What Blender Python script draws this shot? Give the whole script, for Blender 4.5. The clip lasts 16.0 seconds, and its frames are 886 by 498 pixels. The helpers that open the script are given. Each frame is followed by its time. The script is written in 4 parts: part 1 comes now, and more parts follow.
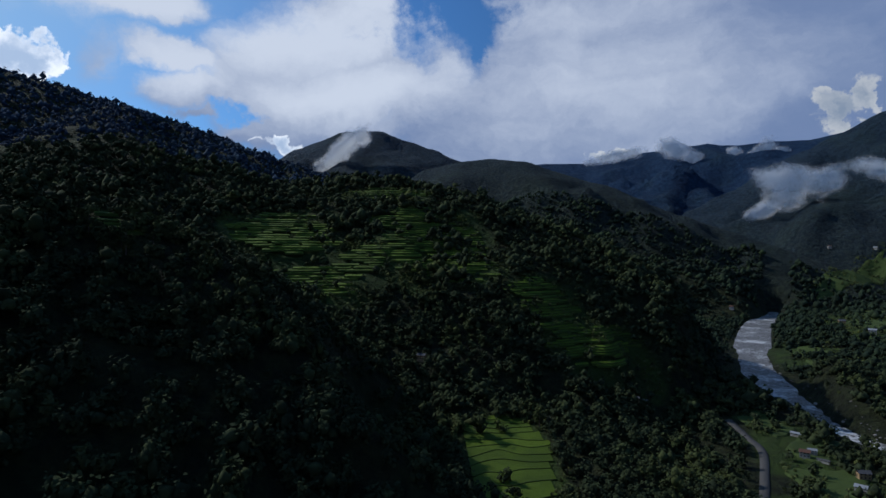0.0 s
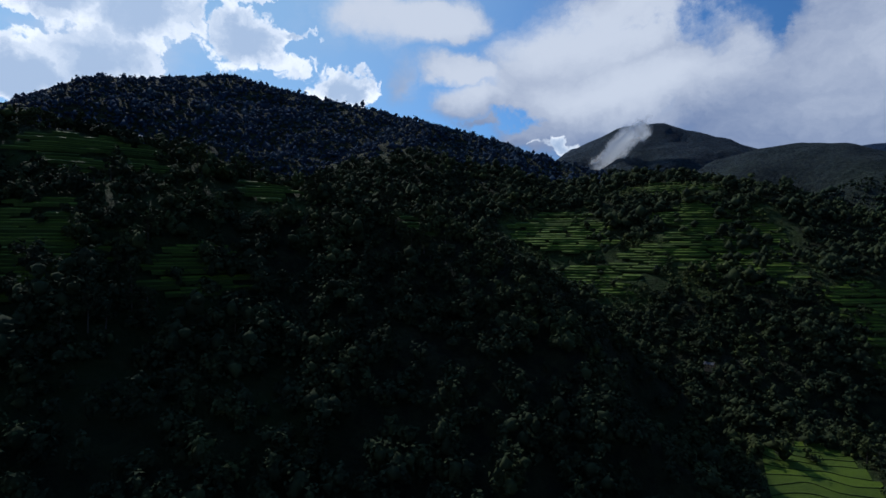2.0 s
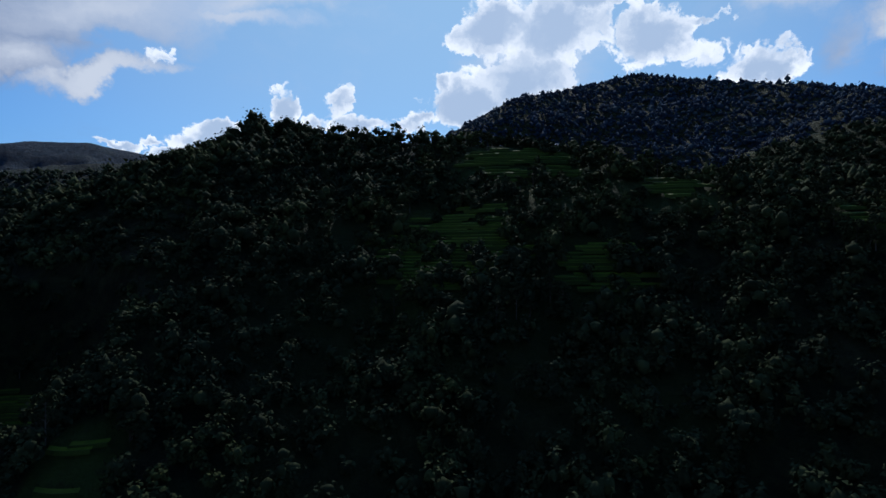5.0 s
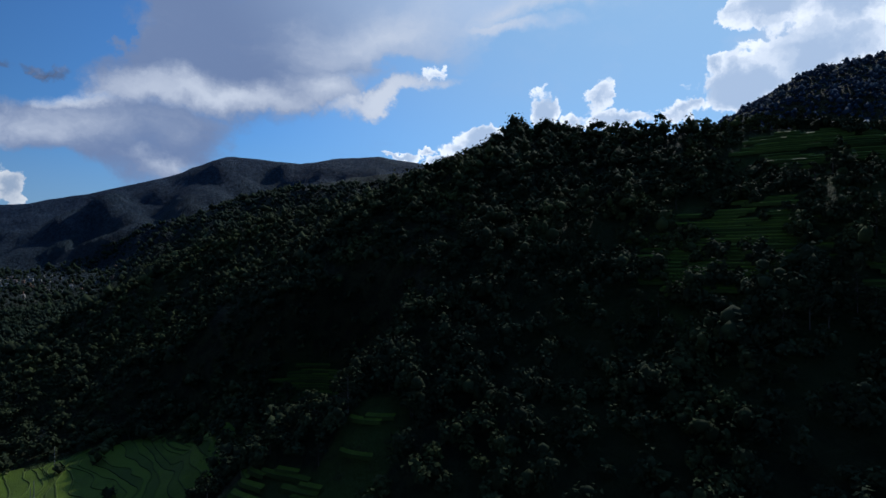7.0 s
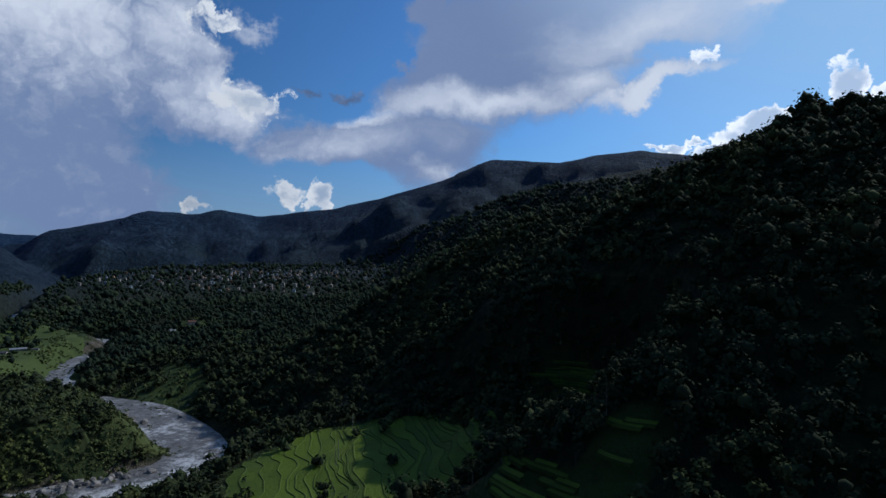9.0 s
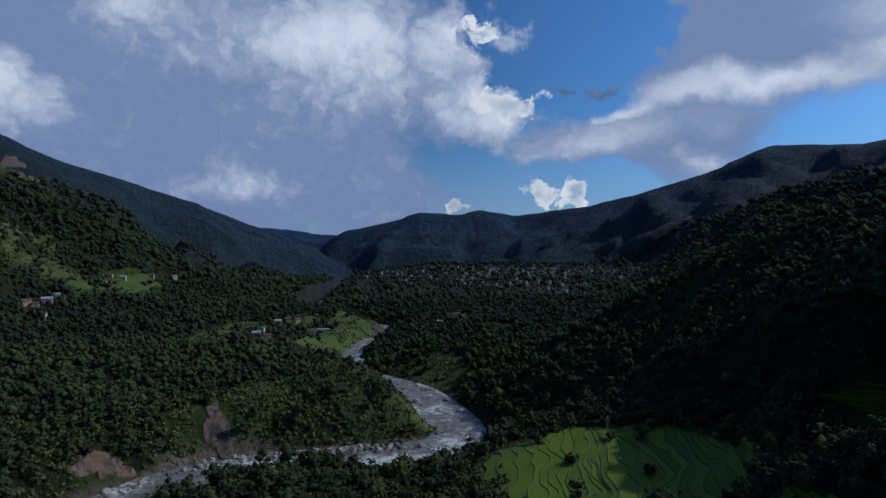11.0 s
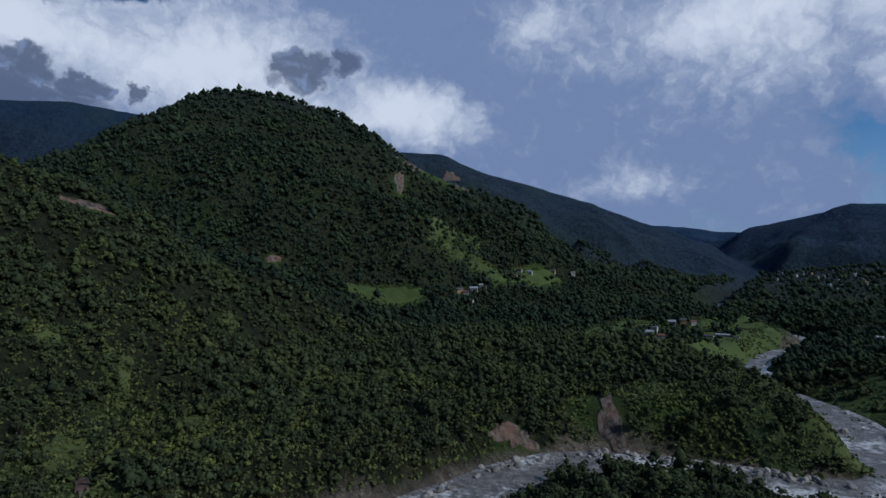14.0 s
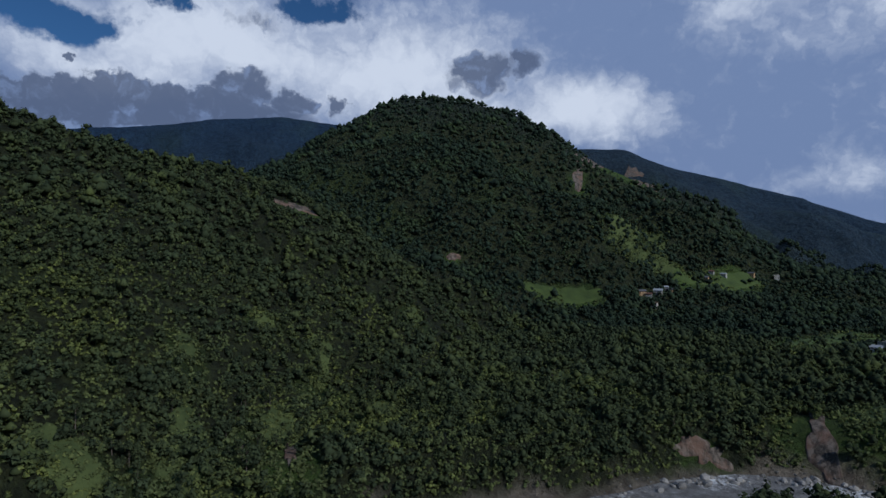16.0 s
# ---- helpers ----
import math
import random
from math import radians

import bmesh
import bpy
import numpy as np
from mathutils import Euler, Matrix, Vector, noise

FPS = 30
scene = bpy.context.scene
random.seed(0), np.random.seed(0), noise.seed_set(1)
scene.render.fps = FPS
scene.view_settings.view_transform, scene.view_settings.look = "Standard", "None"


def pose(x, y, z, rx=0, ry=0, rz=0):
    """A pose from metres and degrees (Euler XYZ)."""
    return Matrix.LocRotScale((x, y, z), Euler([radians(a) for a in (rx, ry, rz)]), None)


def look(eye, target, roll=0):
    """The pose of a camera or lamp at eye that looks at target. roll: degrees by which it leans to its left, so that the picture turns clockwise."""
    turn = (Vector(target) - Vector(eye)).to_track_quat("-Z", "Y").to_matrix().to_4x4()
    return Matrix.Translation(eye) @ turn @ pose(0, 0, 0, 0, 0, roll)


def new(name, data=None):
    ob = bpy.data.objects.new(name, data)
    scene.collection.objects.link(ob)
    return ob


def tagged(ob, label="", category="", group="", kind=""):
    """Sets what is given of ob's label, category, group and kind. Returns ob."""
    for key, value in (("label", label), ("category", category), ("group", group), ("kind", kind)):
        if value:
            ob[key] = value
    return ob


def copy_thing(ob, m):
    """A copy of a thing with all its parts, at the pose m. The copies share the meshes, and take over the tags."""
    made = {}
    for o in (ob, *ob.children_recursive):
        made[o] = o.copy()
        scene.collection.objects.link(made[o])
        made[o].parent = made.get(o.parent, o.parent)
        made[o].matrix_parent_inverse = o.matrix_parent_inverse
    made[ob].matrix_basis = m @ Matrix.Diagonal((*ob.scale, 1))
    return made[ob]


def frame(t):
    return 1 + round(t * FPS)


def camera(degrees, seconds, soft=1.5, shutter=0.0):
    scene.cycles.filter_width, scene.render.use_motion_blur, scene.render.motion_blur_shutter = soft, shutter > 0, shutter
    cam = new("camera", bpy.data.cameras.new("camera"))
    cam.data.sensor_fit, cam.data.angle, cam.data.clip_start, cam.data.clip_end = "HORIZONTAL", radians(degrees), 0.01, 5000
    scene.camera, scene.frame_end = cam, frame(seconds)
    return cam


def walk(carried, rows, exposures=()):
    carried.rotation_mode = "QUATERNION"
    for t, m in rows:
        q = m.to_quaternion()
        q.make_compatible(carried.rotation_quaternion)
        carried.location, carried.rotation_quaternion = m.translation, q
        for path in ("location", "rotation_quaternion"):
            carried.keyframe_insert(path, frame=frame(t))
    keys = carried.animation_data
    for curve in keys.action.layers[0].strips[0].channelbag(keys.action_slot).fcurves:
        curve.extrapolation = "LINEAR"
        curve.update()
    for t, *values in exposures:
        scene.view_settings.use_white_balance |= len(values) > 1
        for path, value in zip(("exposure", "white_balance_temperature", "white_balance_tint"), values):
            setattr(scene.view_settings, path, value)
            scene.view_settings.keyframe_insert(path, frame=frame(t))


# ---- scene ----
cam = camera(73.95, 16.0)
walk(cam, [
    (0, pose(0, 0, 150, 90.15, 0.04, 0.20)),
    (0.5, pose(0, 0, 150, 90.13, 0.02, 6.70)),
    (1, pose(0, 0, 150, 90.11, 0.01, 13.62)),
    (1.5, pose(0, 0, 150, 90.09, 0.02, 19.90)),
    (2, pose(0, 0, 150, 90.07, 0.05, 26.66)),
    (2.5, pose(0, 0, 150, 90.05, 0.09, 32.84)),
    (3, pose(0, 0, 150, 90.01, 0.13, 39.47)),
    (3.5, pose(0, 0, 150, 89.98, 0.17, 45.66)),
    (4, pose(0, 0, 150, 89.97, 0.20, 52.25)),
    (6.5, pose(0, 0, 150, 90.00, 0.48, 83.28)),
    (7, pose(0, 0, 150, 90.02, 0.43, 89.67)),
    (7.5, pose(0, 0, 150, 90.03, 0.38, 95.60)),
    (8, pose(0, 0, 150, 90.01, 0.32, 102.04)),
    (8.5, pose(0, 0, 150, 90.00, 0.27, 108.03)),
    (9, pose(0, 0, 150, 89.99, 0.25, 114.42)),
    (11.5, pose(0, 0, 150, 89.85, 0.10, 145.01)),
    (12, pose(0, 0, 150, 89.83, 0.09, 151.35)),
    (12.5, pose(0, 0, 150, 89.82, 0.08, 157.26)),
    (13, pose(0, 0, 150, 89.81, 0.09, 163.57)),
    (13.5, pose(0, 0, 150, 89.79, 0.09, 169.45)),
    (14, pose(0, 0, 150, 89.77, 0.04, 175.71)),
    (14.5, pose(0, 0, 150, 89.73, -0.05, 181.38)),
    (15, pose(0, 0, 150, 89.69, -0.16, 187.04)),
    (15.5, pose(0, 0, 150, 89.65, -0.24, 190.65)),
    (16, pose(0, 0, 150, 89.62, -0.29, 192.82)),
], exposures=[(0, 0.0, 5700, 10), (16, 0.0, 5700, 10)])

# ---- daylight ----
SUN_AZ, SUN_EL = 62.0, 37.0     # degrees, counter-clockwise from +y; above the horizon

TOWARD = Vector((-math.sin(radians(SUN_AZ)) * math.cos(radians(SUN_EL)), math.cos(radians(SUN_AZ)) * math.cos(radians(SUN_EL)), math.sin(radians(SUN_EL))))

world = bpy.data.worlds.new("sky")
scene.world = world
world.use_nodes = True


class Nodes:
    """Short-hand for node trees."""

    def __init__(self, tree):
        self.tree = tree
        tree.nodes.clear()

    def add(self, kind, inputs=(), **props):
        n = self.tree.nodes.new(kind)
        for k, v in props.items():
            setattr(n, k, v)
        for k, v in (inputs.items() if isinstance(inputs, dict) else enumerate(inputs)):
            if v is None:
                continue
            if isinstance(v, bpy.types.NodeSocket):
                self.tree.links.new(v, n.inputs[k])
            else:
                n.inputs[k].default_value = v
        return n

    def math(self, op, a, b=None, c=None, clamp=False):
        return self.add("ShaderNodeMath", [a, b, c], operation=op, use_clamp=clamp).outputs[0]

    def vmath(self, op, a, b=None):
        n = self.add("ShaderNodeVectorMath", [a, b], operation=op)
        return n.outputs["Value"] if op in ("LENGTH", "DOT_PRODUCT") else n.outputs[0]

    def noise(self, vec, scale, detail=4.0, rough=0.55, lac=2.0, out="Fac"):
        n = self.add("ShaderNodeTexNoise", {"Vector": vec, "Scale": scale, "Detail": detail, "Roughness": rough, "Lacunarity": lac})
        return n.outputs[out]

    def step(self, v, lo, hi, a=0.0, b=1.0, smooth=True):
        n = self.add("ShaderNodeMapRange", {0: v, 1: lo, 2: hi, 3: a, 4: b})
        n.interpolation_type = "SMOOTHSTEP" if smooth else "LINEAR"
        return n.outputs[0]

    def mix(self, fac, a, b):
        n = self.add("ShaderNodeMix", data_type="RGBA")
        for k, v in ((0, fac), (6, a), (7, b)):
            if isinstance(v, bpy.types.NodeSocket):
                self.tree.links.new(v, n.inputs[k])
            else:
                n.inputs[k].default_value = v
        return n.outputs[2]


def rgb(r, g, b):
    return (r, g, b, 1.0)


w = Nodes(world.node_tree)
way = w.add("ShaderNodeTexCoord").outputs["Generated"]
sky = w.add("ShaderNodeTexSky", sky_type="NISHITA", sun_disc=False, sun_elevation=radians(SUN_EL), sun_rotation=radians(-SUN_AZ),
            altitude=900.0, air_density=1.0, dust_density=0.6, ozone_density=2.5)
# direction as degrees: across (counter-clockwise from the azimuth MID) and above the horizon
MID = 97.0
side = w.vmath("DOT_PRODUCT", way, (-math.cos(radians(MID)), -math.sin(radians(MID)), 0))
ahead = w.vmath("DOT_PRODUCT", way, (-math.sin(radians(MID)), math.cos(radians(MID)), 0))
across = w.math("MULTIPLY", w.math("ARCTAN2", side, ahead), 57.2958)
updown = w.math("MULTIPLY", w.math("ARCSINE", w.vmath("DOT_PRODUCT", way, (0, 0, 1))), 57.2958)
plane = w.add("ShaderNodeCombineXYZ", [across, updown, 0.0]).outputs[0]
warp = w.vmath("SUBTRACT", w.noise(plane, 0.07, 7.0, 0.6, out="Color"), (0.5, 0.5, 0.5))
broad = w.vmath("ADD", plane, w.add("ShaderNodeVectorMath", [warp, (20.0, 10.0, 0.0)], operation="MULTIPLY").outputs[0])
fine = w.vmath("SUBTRACT", w.noise(plane, 0.28, 7.0, 0.62, out="Color"), (0.5, 0.5, 0.5))
crisp = w.vmath("ADD", plane, w.add("ShaderNodeVectorMath", [fine, (6.5, 5.0, 0.0)], operation="MULTIPLY").outputs[0])


def cloud_field(at, spots):
    """Greatest of several soft ellipses: (azimuth, elevation, half width, half height, lean, weight), in degrees."""
    total = None
    for az, el, rx, ry, lean, weight in spots:
        m = w.add("ShaderNodeMapping", {"Vector": at, "Location": (az - MID, el, 0), "Rotation": (0, 0, radians(lean)), "Scale": (rx, ry, 1)},
                  vector_type="TEXTURE")
        g = w.add("ShaderNodeTexGradient", [m.outputs[0]], gradient_type="SPHERICAL").outputs["Fac"]
        g = w.math("MULTIPLY", g, weight)
        total = g if total is None else w.math("MAXIMUM", total, g)
    return total


# where the clouds stand: wide sheets, gaps of blue, sunlit parts, crisp heaps, grey heaps
SHEETS = [(-19.2, 16.7, 44.1, 14.9, 0, 1.5), (12.3, 15.3, 13.2, 8.7, 0, 1.3), (23.8, 17.2, 7.5, 1.8, 4, 1.1), (23.3, 14.4, 7.0, 2.4, -8, 1.1), (7.5, 21.4, 8.8, 3.4, 0, 1.3), (27.8, 20.3, 7.0, 1.1, 0, 1.1),
    (31.1, 16.1, 3.0, 2.7, 0, 0.5), (16.5, 10.8, 7.0, 2.0, 0, 0.7), (23.8, 12.4, 4.0, 0.6, -5, 0.8), (28.7, 21.5, 8.9, 2.9, 0, 1.1), (83.6, 19.9, 10.0, 1.1, 0, 0.7), (55.8, 17.6, 8.9, 6.2, 0, 0.55),
    (95.4, 21.6, 27.6, 4.7, -8, 1.3), (111.3, 15.2, 13.9, 4.9, 0, 1.3), (117.0, 9.6, 8.6, 4.6, 0, 1.2), (95.4, 13.8, 8.5, 1.2, -13, 1.0), (101.6, 14.4, 6.8, 2.5, 0, 1.1), (99.5, 20.6, 22.7, 6.9, -8, 1.4),
    (109.9, 13.7, 14.9, 2.2, 0, 1.2), (121.3, 10.3, 12.9, 3.4, 0, 1.2), (115.2, 7.2, 3.3, 1.2, 0, 0.8), (114.2, 22.0, 4.6, 2.7, 0, 1.2), (147.3, 12.8, 13.6, 12.7, 0, 1.5), (137.1, 18.2, 5.3, 5.1, 0, 1.3),
    (136.1, 13.1, 7.7, 3.5, 15, 1.3), (139.4, 8.6, 3.4, 0.9, 0, 0.7), (146.6, 5.2, 11.3, 5.2, 0, 1.2), (171.6, 14.7, 33.9, 16.8, 0, 1.6), (148.8, 18.6, 16.5, 7.6, 0, 1.5), (136.5, 19.5, 5.1, 5.3, 0, 1.2),
    (135.0, 13.3, 8.2, 3.3, 8, 1.3), (150.5, 6.1, 15.8, 6.2, 0, 1.1), (213.1, 15.7, 31.5, 9.7, 0, 1.6), (186.5, 16.5, 22.4, 11.6, 0, 1.6), (166.5, 11.7, 27.6, 18.5, 0, 1.6)]
GAPS = [(0.1, 21.1, 7.3, 6.2, 0, 1.1), (-0.7, 17.9, 3.5, 2.2, 10, 0.8), (19.5, 12.6, 3.4, 0.9, 0, 0.6), (125.0, 19.1, 11.2, 8.3, 0, 1.1), (129.7, 16.1, 5.0, 3.0, 0, 0.9), (138.0, 9.8, 7.1, 1.3, 8, 0.7),
    (126.6, 7.5, 8.8, 2.1, 12, 0.5), (119.0, 17.8, 3.0, 3.1, -20, 1.0), (93.3, 16.9, 4.5, 1.4, 0, 0.5), (139.1, 9.1, 8.1, 2.6, 5, 0.7), (130.0, 16.5, 4.7, 5.7, 0, 0.8), (228.0, 18.1, 7.2, 2.4, -5, 1.3),
    (220.0, 20.4, 2.4, 1.5, 0, 0.9), (204.4, 22.2, 5.2, 1.5, 0, 1.0)]
SUNLIT = [(12.3, 19.7, 22.1, 6.5, 0, 1.1), (8.1, 21.8, 8.9, 4.1, 0, 1.0), (23.3, 16.3, 10.5, 5.3, 0, 1.1), (9.2, 14.4, 20.9, 5.7, 0, 1.0), (-14.1, 15.2, 27.9, 10.4, 0, 0.62), (-11.5, 20.7, 23.7, 6.5, 0, 0.6),
    (28.7, 21.5, 12.3, 4.1, 0, 1.2), (23.2, 15.9, 9.6, 4.9, 0, 0.9), (111.3, 13.2, 11.6, 1.7, 3, 0.6), (101.1, 14.4, 7.5, 2.8, 0, 0.7), (94.9, 13.7, 9.5, 1.6, -12, 1.1), (114.2, 7.1, 4.9, 1.4, 0, 0.5),
    (80.2, 21.0, 11.5, 2.5, -10, 0.8), (109.9, 13.4, 16.2, 2.1, 0, 0.75), (95.7, 19.5, 14.7, 4.1, -10, 0.6), (120.8, 12.6, 6.7, 1.3, 0, 0.8), (120.8, 10.4, 14.1, 3.1, 0, 0.45), (114.7, 7.5, 3.9, 1.4, 0, 0.6),
    (138.0, 18.5, 8.3, 5.3, 0, 0.7), (133.7, 13.1, 7.4, 3.9, 0, 0.8), (145.0, 17.5, 8.6, 3.2, 0, 0.3), (165.1, 20.5, 11.7, 4.4, 0, 0.5), (148.8, 18.1, 16.5, 8.2, 0, 0.7), (134.5, 13.5, 8.3, 3.6, 0, 0.8),
    (136.0, 19.4, 5.4, 5.6, 0, 0.8), (178.9, 12.5, 5.2, 2.5, 15, 0.55), (183.5, 17.2, 4.7, 3.1, 0, 0.3), (157.1, 5.5, 9.0, 3.3, 0, 0.35), (212.1, 17.7, 30.9, 7.0, 0, 0.95), (197.4, 17.1, 18.0, 8.2, 0, 0.9),
    (224.2, 15.2, 12.0, 4.2, 0, 0.8), (180.6, 13.3, 8.7, 4.8, 12, 1.0), (166.0, 19.4, 8.6, 3.7, 0, 0.4), (159.1, 5.5, 4.0, 2.7, 0, 0.35)]
HEAPS = [(35.8, 15.5, 3.2, 2.9, 20, 1.0), (15.7, 9.4, 3.0, 1.2, 0, 0.9), (-33.6, 10.9, 2.8, 3.0, 25, 0.75), (-35.8, 12.3, 2.4, 1.9, 0, 0.7), (-16.2, 8.7, 4.4, 0.7, 0, 0.8), (56.9, 15.6, 7.1, 4.8, 0, 1.0),
    (53.6, 20.1, 8.0, 4.8, 0, 1.0), (60.1, 20.5, 5.9, 2.8, -10, 1.1), (49.7, 22.5, 9.6, 2.1, 0, 1.1), (45.1, 18.7, 5.1, 3.8, 0, 1.1), (41.1, 19.4, 3.5, 0.7, 0, 0.7), (62.3, 13.8, 6.6, 3.3, 0, 1.1),
    (64.7, 15.5, 2.3, 1.7, 30, 0.8), (36.5, 15.5, 4.1, 2.5, 0, 1.0), (41.1, 16.8, 3.1, 2.3, 0, 0.5), (79.9, 13.1, 2.4, 3.0, 0, 1.1), (74.9, 14.0, 2.0, 2.1, 0, 0.8), (72.5, 11.8, 4.9, 1.3, 0, 0.9),
    (86.3, 9.9, 4.7, 1.7, 0, 1.0), (76.7, 12.0, 1.9, 1.3, 0, 0.8), (67.5, 12.3, 3.7, 1.1, 0, 0.8), (85.4, 10.6, 4.1, 1.3, 0, 1.0), (91.3, 9.5, 2.0, 0.6, 0, 0.8), (89.8, 8.6, 2.7, 1.1, -10, 0.9),
    (94.1, 9.1, 2.8, 0.6, 5, 0.9), (90.3, 16.5, 2.4, 1.7, 30, 0.55), (126.3, 5.2, 2.3, 2.2, 0, 0.8), (129.8, 5.5, 2.5, 2.5, 0, 0.6), (137.0, 3.9, 1.8, 1.2, 0, 0.55), (132.7, 13.4, 5.0, 3.0, 15, 0.6),
    (135.6, 19.3, 3.5, 3.0, 0, 0.5), (132.0, 13.6, 5.0, 2.6, 0, 0.6)]
GREY_HEAPS = [(220.0, 11.8, 16.5, 2.3, 0, 1.9), (223.4, 12.6, 2.3, 1.3, 0, 0.9), (211.6, 14.1, 3.5, 1.9, 0, 1.1), (207.5, 13.3, 2.5, 1.5, 0, 1.0), (189.2, 16.2, 4.5, 2.9, -5, 0.75), (185.4, 16.9, 2.4, 2.0, 0, 0.65),
    (203.2, 13.2, 1.6, 1.2, 0, 0.9), (225.0, 15.0, 0.7, 0.6, 0, 0.8), (229.1, 12.3, 1.5, 1.0, 0, 0.9), (127.0, 14.3, 2.5, 1.4, 0, 0.42), (123.5, 14.2, 2.8, 1.1, 0, 0.4), (210.6, 19.9, 6.3, 1.8, 0, 0.3)]
WHITE, GREY, DARK, BRIGHT, SHADED = (6.3, 6.5, 6.9), (1.75, 2.3, 3.6), (0.95, 1.2, 1.85), (9.8, 9.8, 9.7), (4.4, 5.3, 6.6)
torn = w.vmath("ADD", broad, w.add("ShaderNodeVectorMath", [fine, (5.0, 4.0, 0.0)], operation="MULTIPLY").outputs[0])
streak = w.add("ShaderNodeVectorMath", [broad, (0.7, 1.7, 1.0)], operation="MULTIPLY").outputs[0]
grain = w.math("SUBTRACT", w.noise(streak, 0.10, 12.0, 0.62), 0.5)
puff = w.math("SUBTRACT", w.noise(crisp, 0.36, 10.0, 0.6), 0.5)
# cauliflower heads of the cumulus: rounded cells at two sizes
cells = w.add("ShaderNodeTexVoronoi", {"Vector": crisp, "Scale": 0.55, "Smoothness": 0.35}, feature="SMOOTH_F1").outputs["Distance"]
small = w.add("ShaderNodeTexVoronoi", {"Vector": crisp, "Scale": 1.5, "Smoothness": 0.3}, feature="SMOOTH_F1").outputs["Distance"]
billow = w.math("SUBTRACT", 0.62, w.math("ADD", w.math("MULTIPLY", cells, 0.75), w.math("MULTIPLY", small, 0.4)))
near_sun = w.vmath("DOT_PRODUCT", way, tuple(TOWARD))
deep = w.add("ShaderNodeVectorMath", [sky.outputs[0], (0.55, 0.86, 1.12)], operation="MULTIPLY").outputs[0]
clear = w.add("ShaderNodeVectorMath", [deep, w.step(near_sun, -0.1, 0.85, 0.40, 0.85)], operation="MULTIPLY").outputs[0]
clear = w.mix(w.step(near_sun, 0.62, 0.99, 0.0, 0.65), clear, rgb(3.8, 5.5, 6.7))          # the bright air round the sun
low = w.step(updown, 0.0, 12.0, 0.55, 0.0)
clear = w.mix(low, clear, rgb(2.3, 3.1, 4.6))                                               # pale air along the horizon
sheet = w.math("SUBTRACT", w.math("MINIMUM", cloud_field(broad, SHEETS), 0.62), cloud_field(torn, GAPS))
sheet = w.math("ADD", sheet, w.math("ADD", w.math("MULTIPLY", grain, 0.75), w.math("MULTIPLY", puff, 0.25)))
cover = w.step(sheet, 0.0, 0.55)
lit = w.math("ADD", cloud_field(broad, SUNLIT), w.math("ADD", w.math("MULTIPLY", grain, 0.75), w.math("MULTIPLY", billow, w.step(across, 18.0, 40.0, 0.06, 0.4))))
veil = w.mix(w.step(near_sun, 0.7, 0.96), rgb(*GREY), rgb(4.6, 5.7, 7.2))                     # thin cloud glows before the sun
cloud = w.mix(w.step(lit, 0.0, 0.9), veil, rgb(*WHITE))
total = w.mix(cover, clear, cloud)
mound = cloud_field(crisp, HEAPS)
heap = w.math("ADD", mound, w.math("MULTIPLY", w.step(mound, 0.0, 0.25), w.math("ADD", w.math("MULTIPLY", puff, 0.55), w.math("MULTIPLY", billow, 0.7))))
heap_tone = w.mix(w.step(w.math("SUBTRACT", heap, w.math("MULTIPLY", billow, 0.9)), 0.18, 0.8), rgb(*BRIGHT), rgb(*SHADED))
heap_tone = w.add("ShaderNodeVectorMath", [heap_tone, w.step(near_sun, 0.1, 0.8, 0.52, 1.0)], operation="MULTIPLY").outputs[0]
total = w.mix(w.step(heap, 0.24, 0.44), total, heap_tone)
shade = cloud_field(crisp, GREY_HEAPS)
dark = w.math("ADD", shade, w.math("MULTIPLY", w.step(shade, 0.0, 0.25), w.math("ADD", w.math("MULTIPLY", puff, 0.3), w.math("MULTIPLY", billow, 0.4))))
total = w.mix(w.step(dark, 0.14, 0.45, 0.0, 0.92), total, w.mix(w.step(billow, 0.0, 0.6), rgb(*DARK), rgb(*GREY)))
back = w.add("ShaderNodeBackground", {"Color": total, "Strength": 0.1})
w.add("ShaderNodeOutputWorld", {"Surface": back.outputs[0]})

sun = new("sun", bpy.data.lights.new("sun", "SUN"))
sun.data.energy, sun.data.angle, sun.data.color = 2.2, radians(0.6), (1.0, 0.93, 0.82)
sun.matrix_world = look(TOWARD * 3000, (0, 0, 0))

# ---- materials ----


def surface(name, build, rough=0.9, gloss=0.2):
    """A material; build(n) gives the colour socket, and may give (colour, height, metres of relief)."""
    m = bpy.data.materials.new(name)
    m.use_nodes = True
    n = Nodes(m.node_tree)
    made = build(n)
    colour, height, relief = made if isinstance(made, tuple) and len(made) == 3 else (made, None, 0)
    p = n.add("ShaderNodeBsdfPrincipled", {"Base Color": colour, "Roughness": rough, "Specular IOR Level": gloss})
    if height is not None:
        b = n.add("ShaderNodeBump", {"Height": height, "Distance": relief, "Strength": 1.0})
        n.tree.links.new(b.outputs[0], p.inputs["Normal"])
    n.add("ShaderNodeOutputMaterial", {"Surface": p.outputs[0]})
    return m


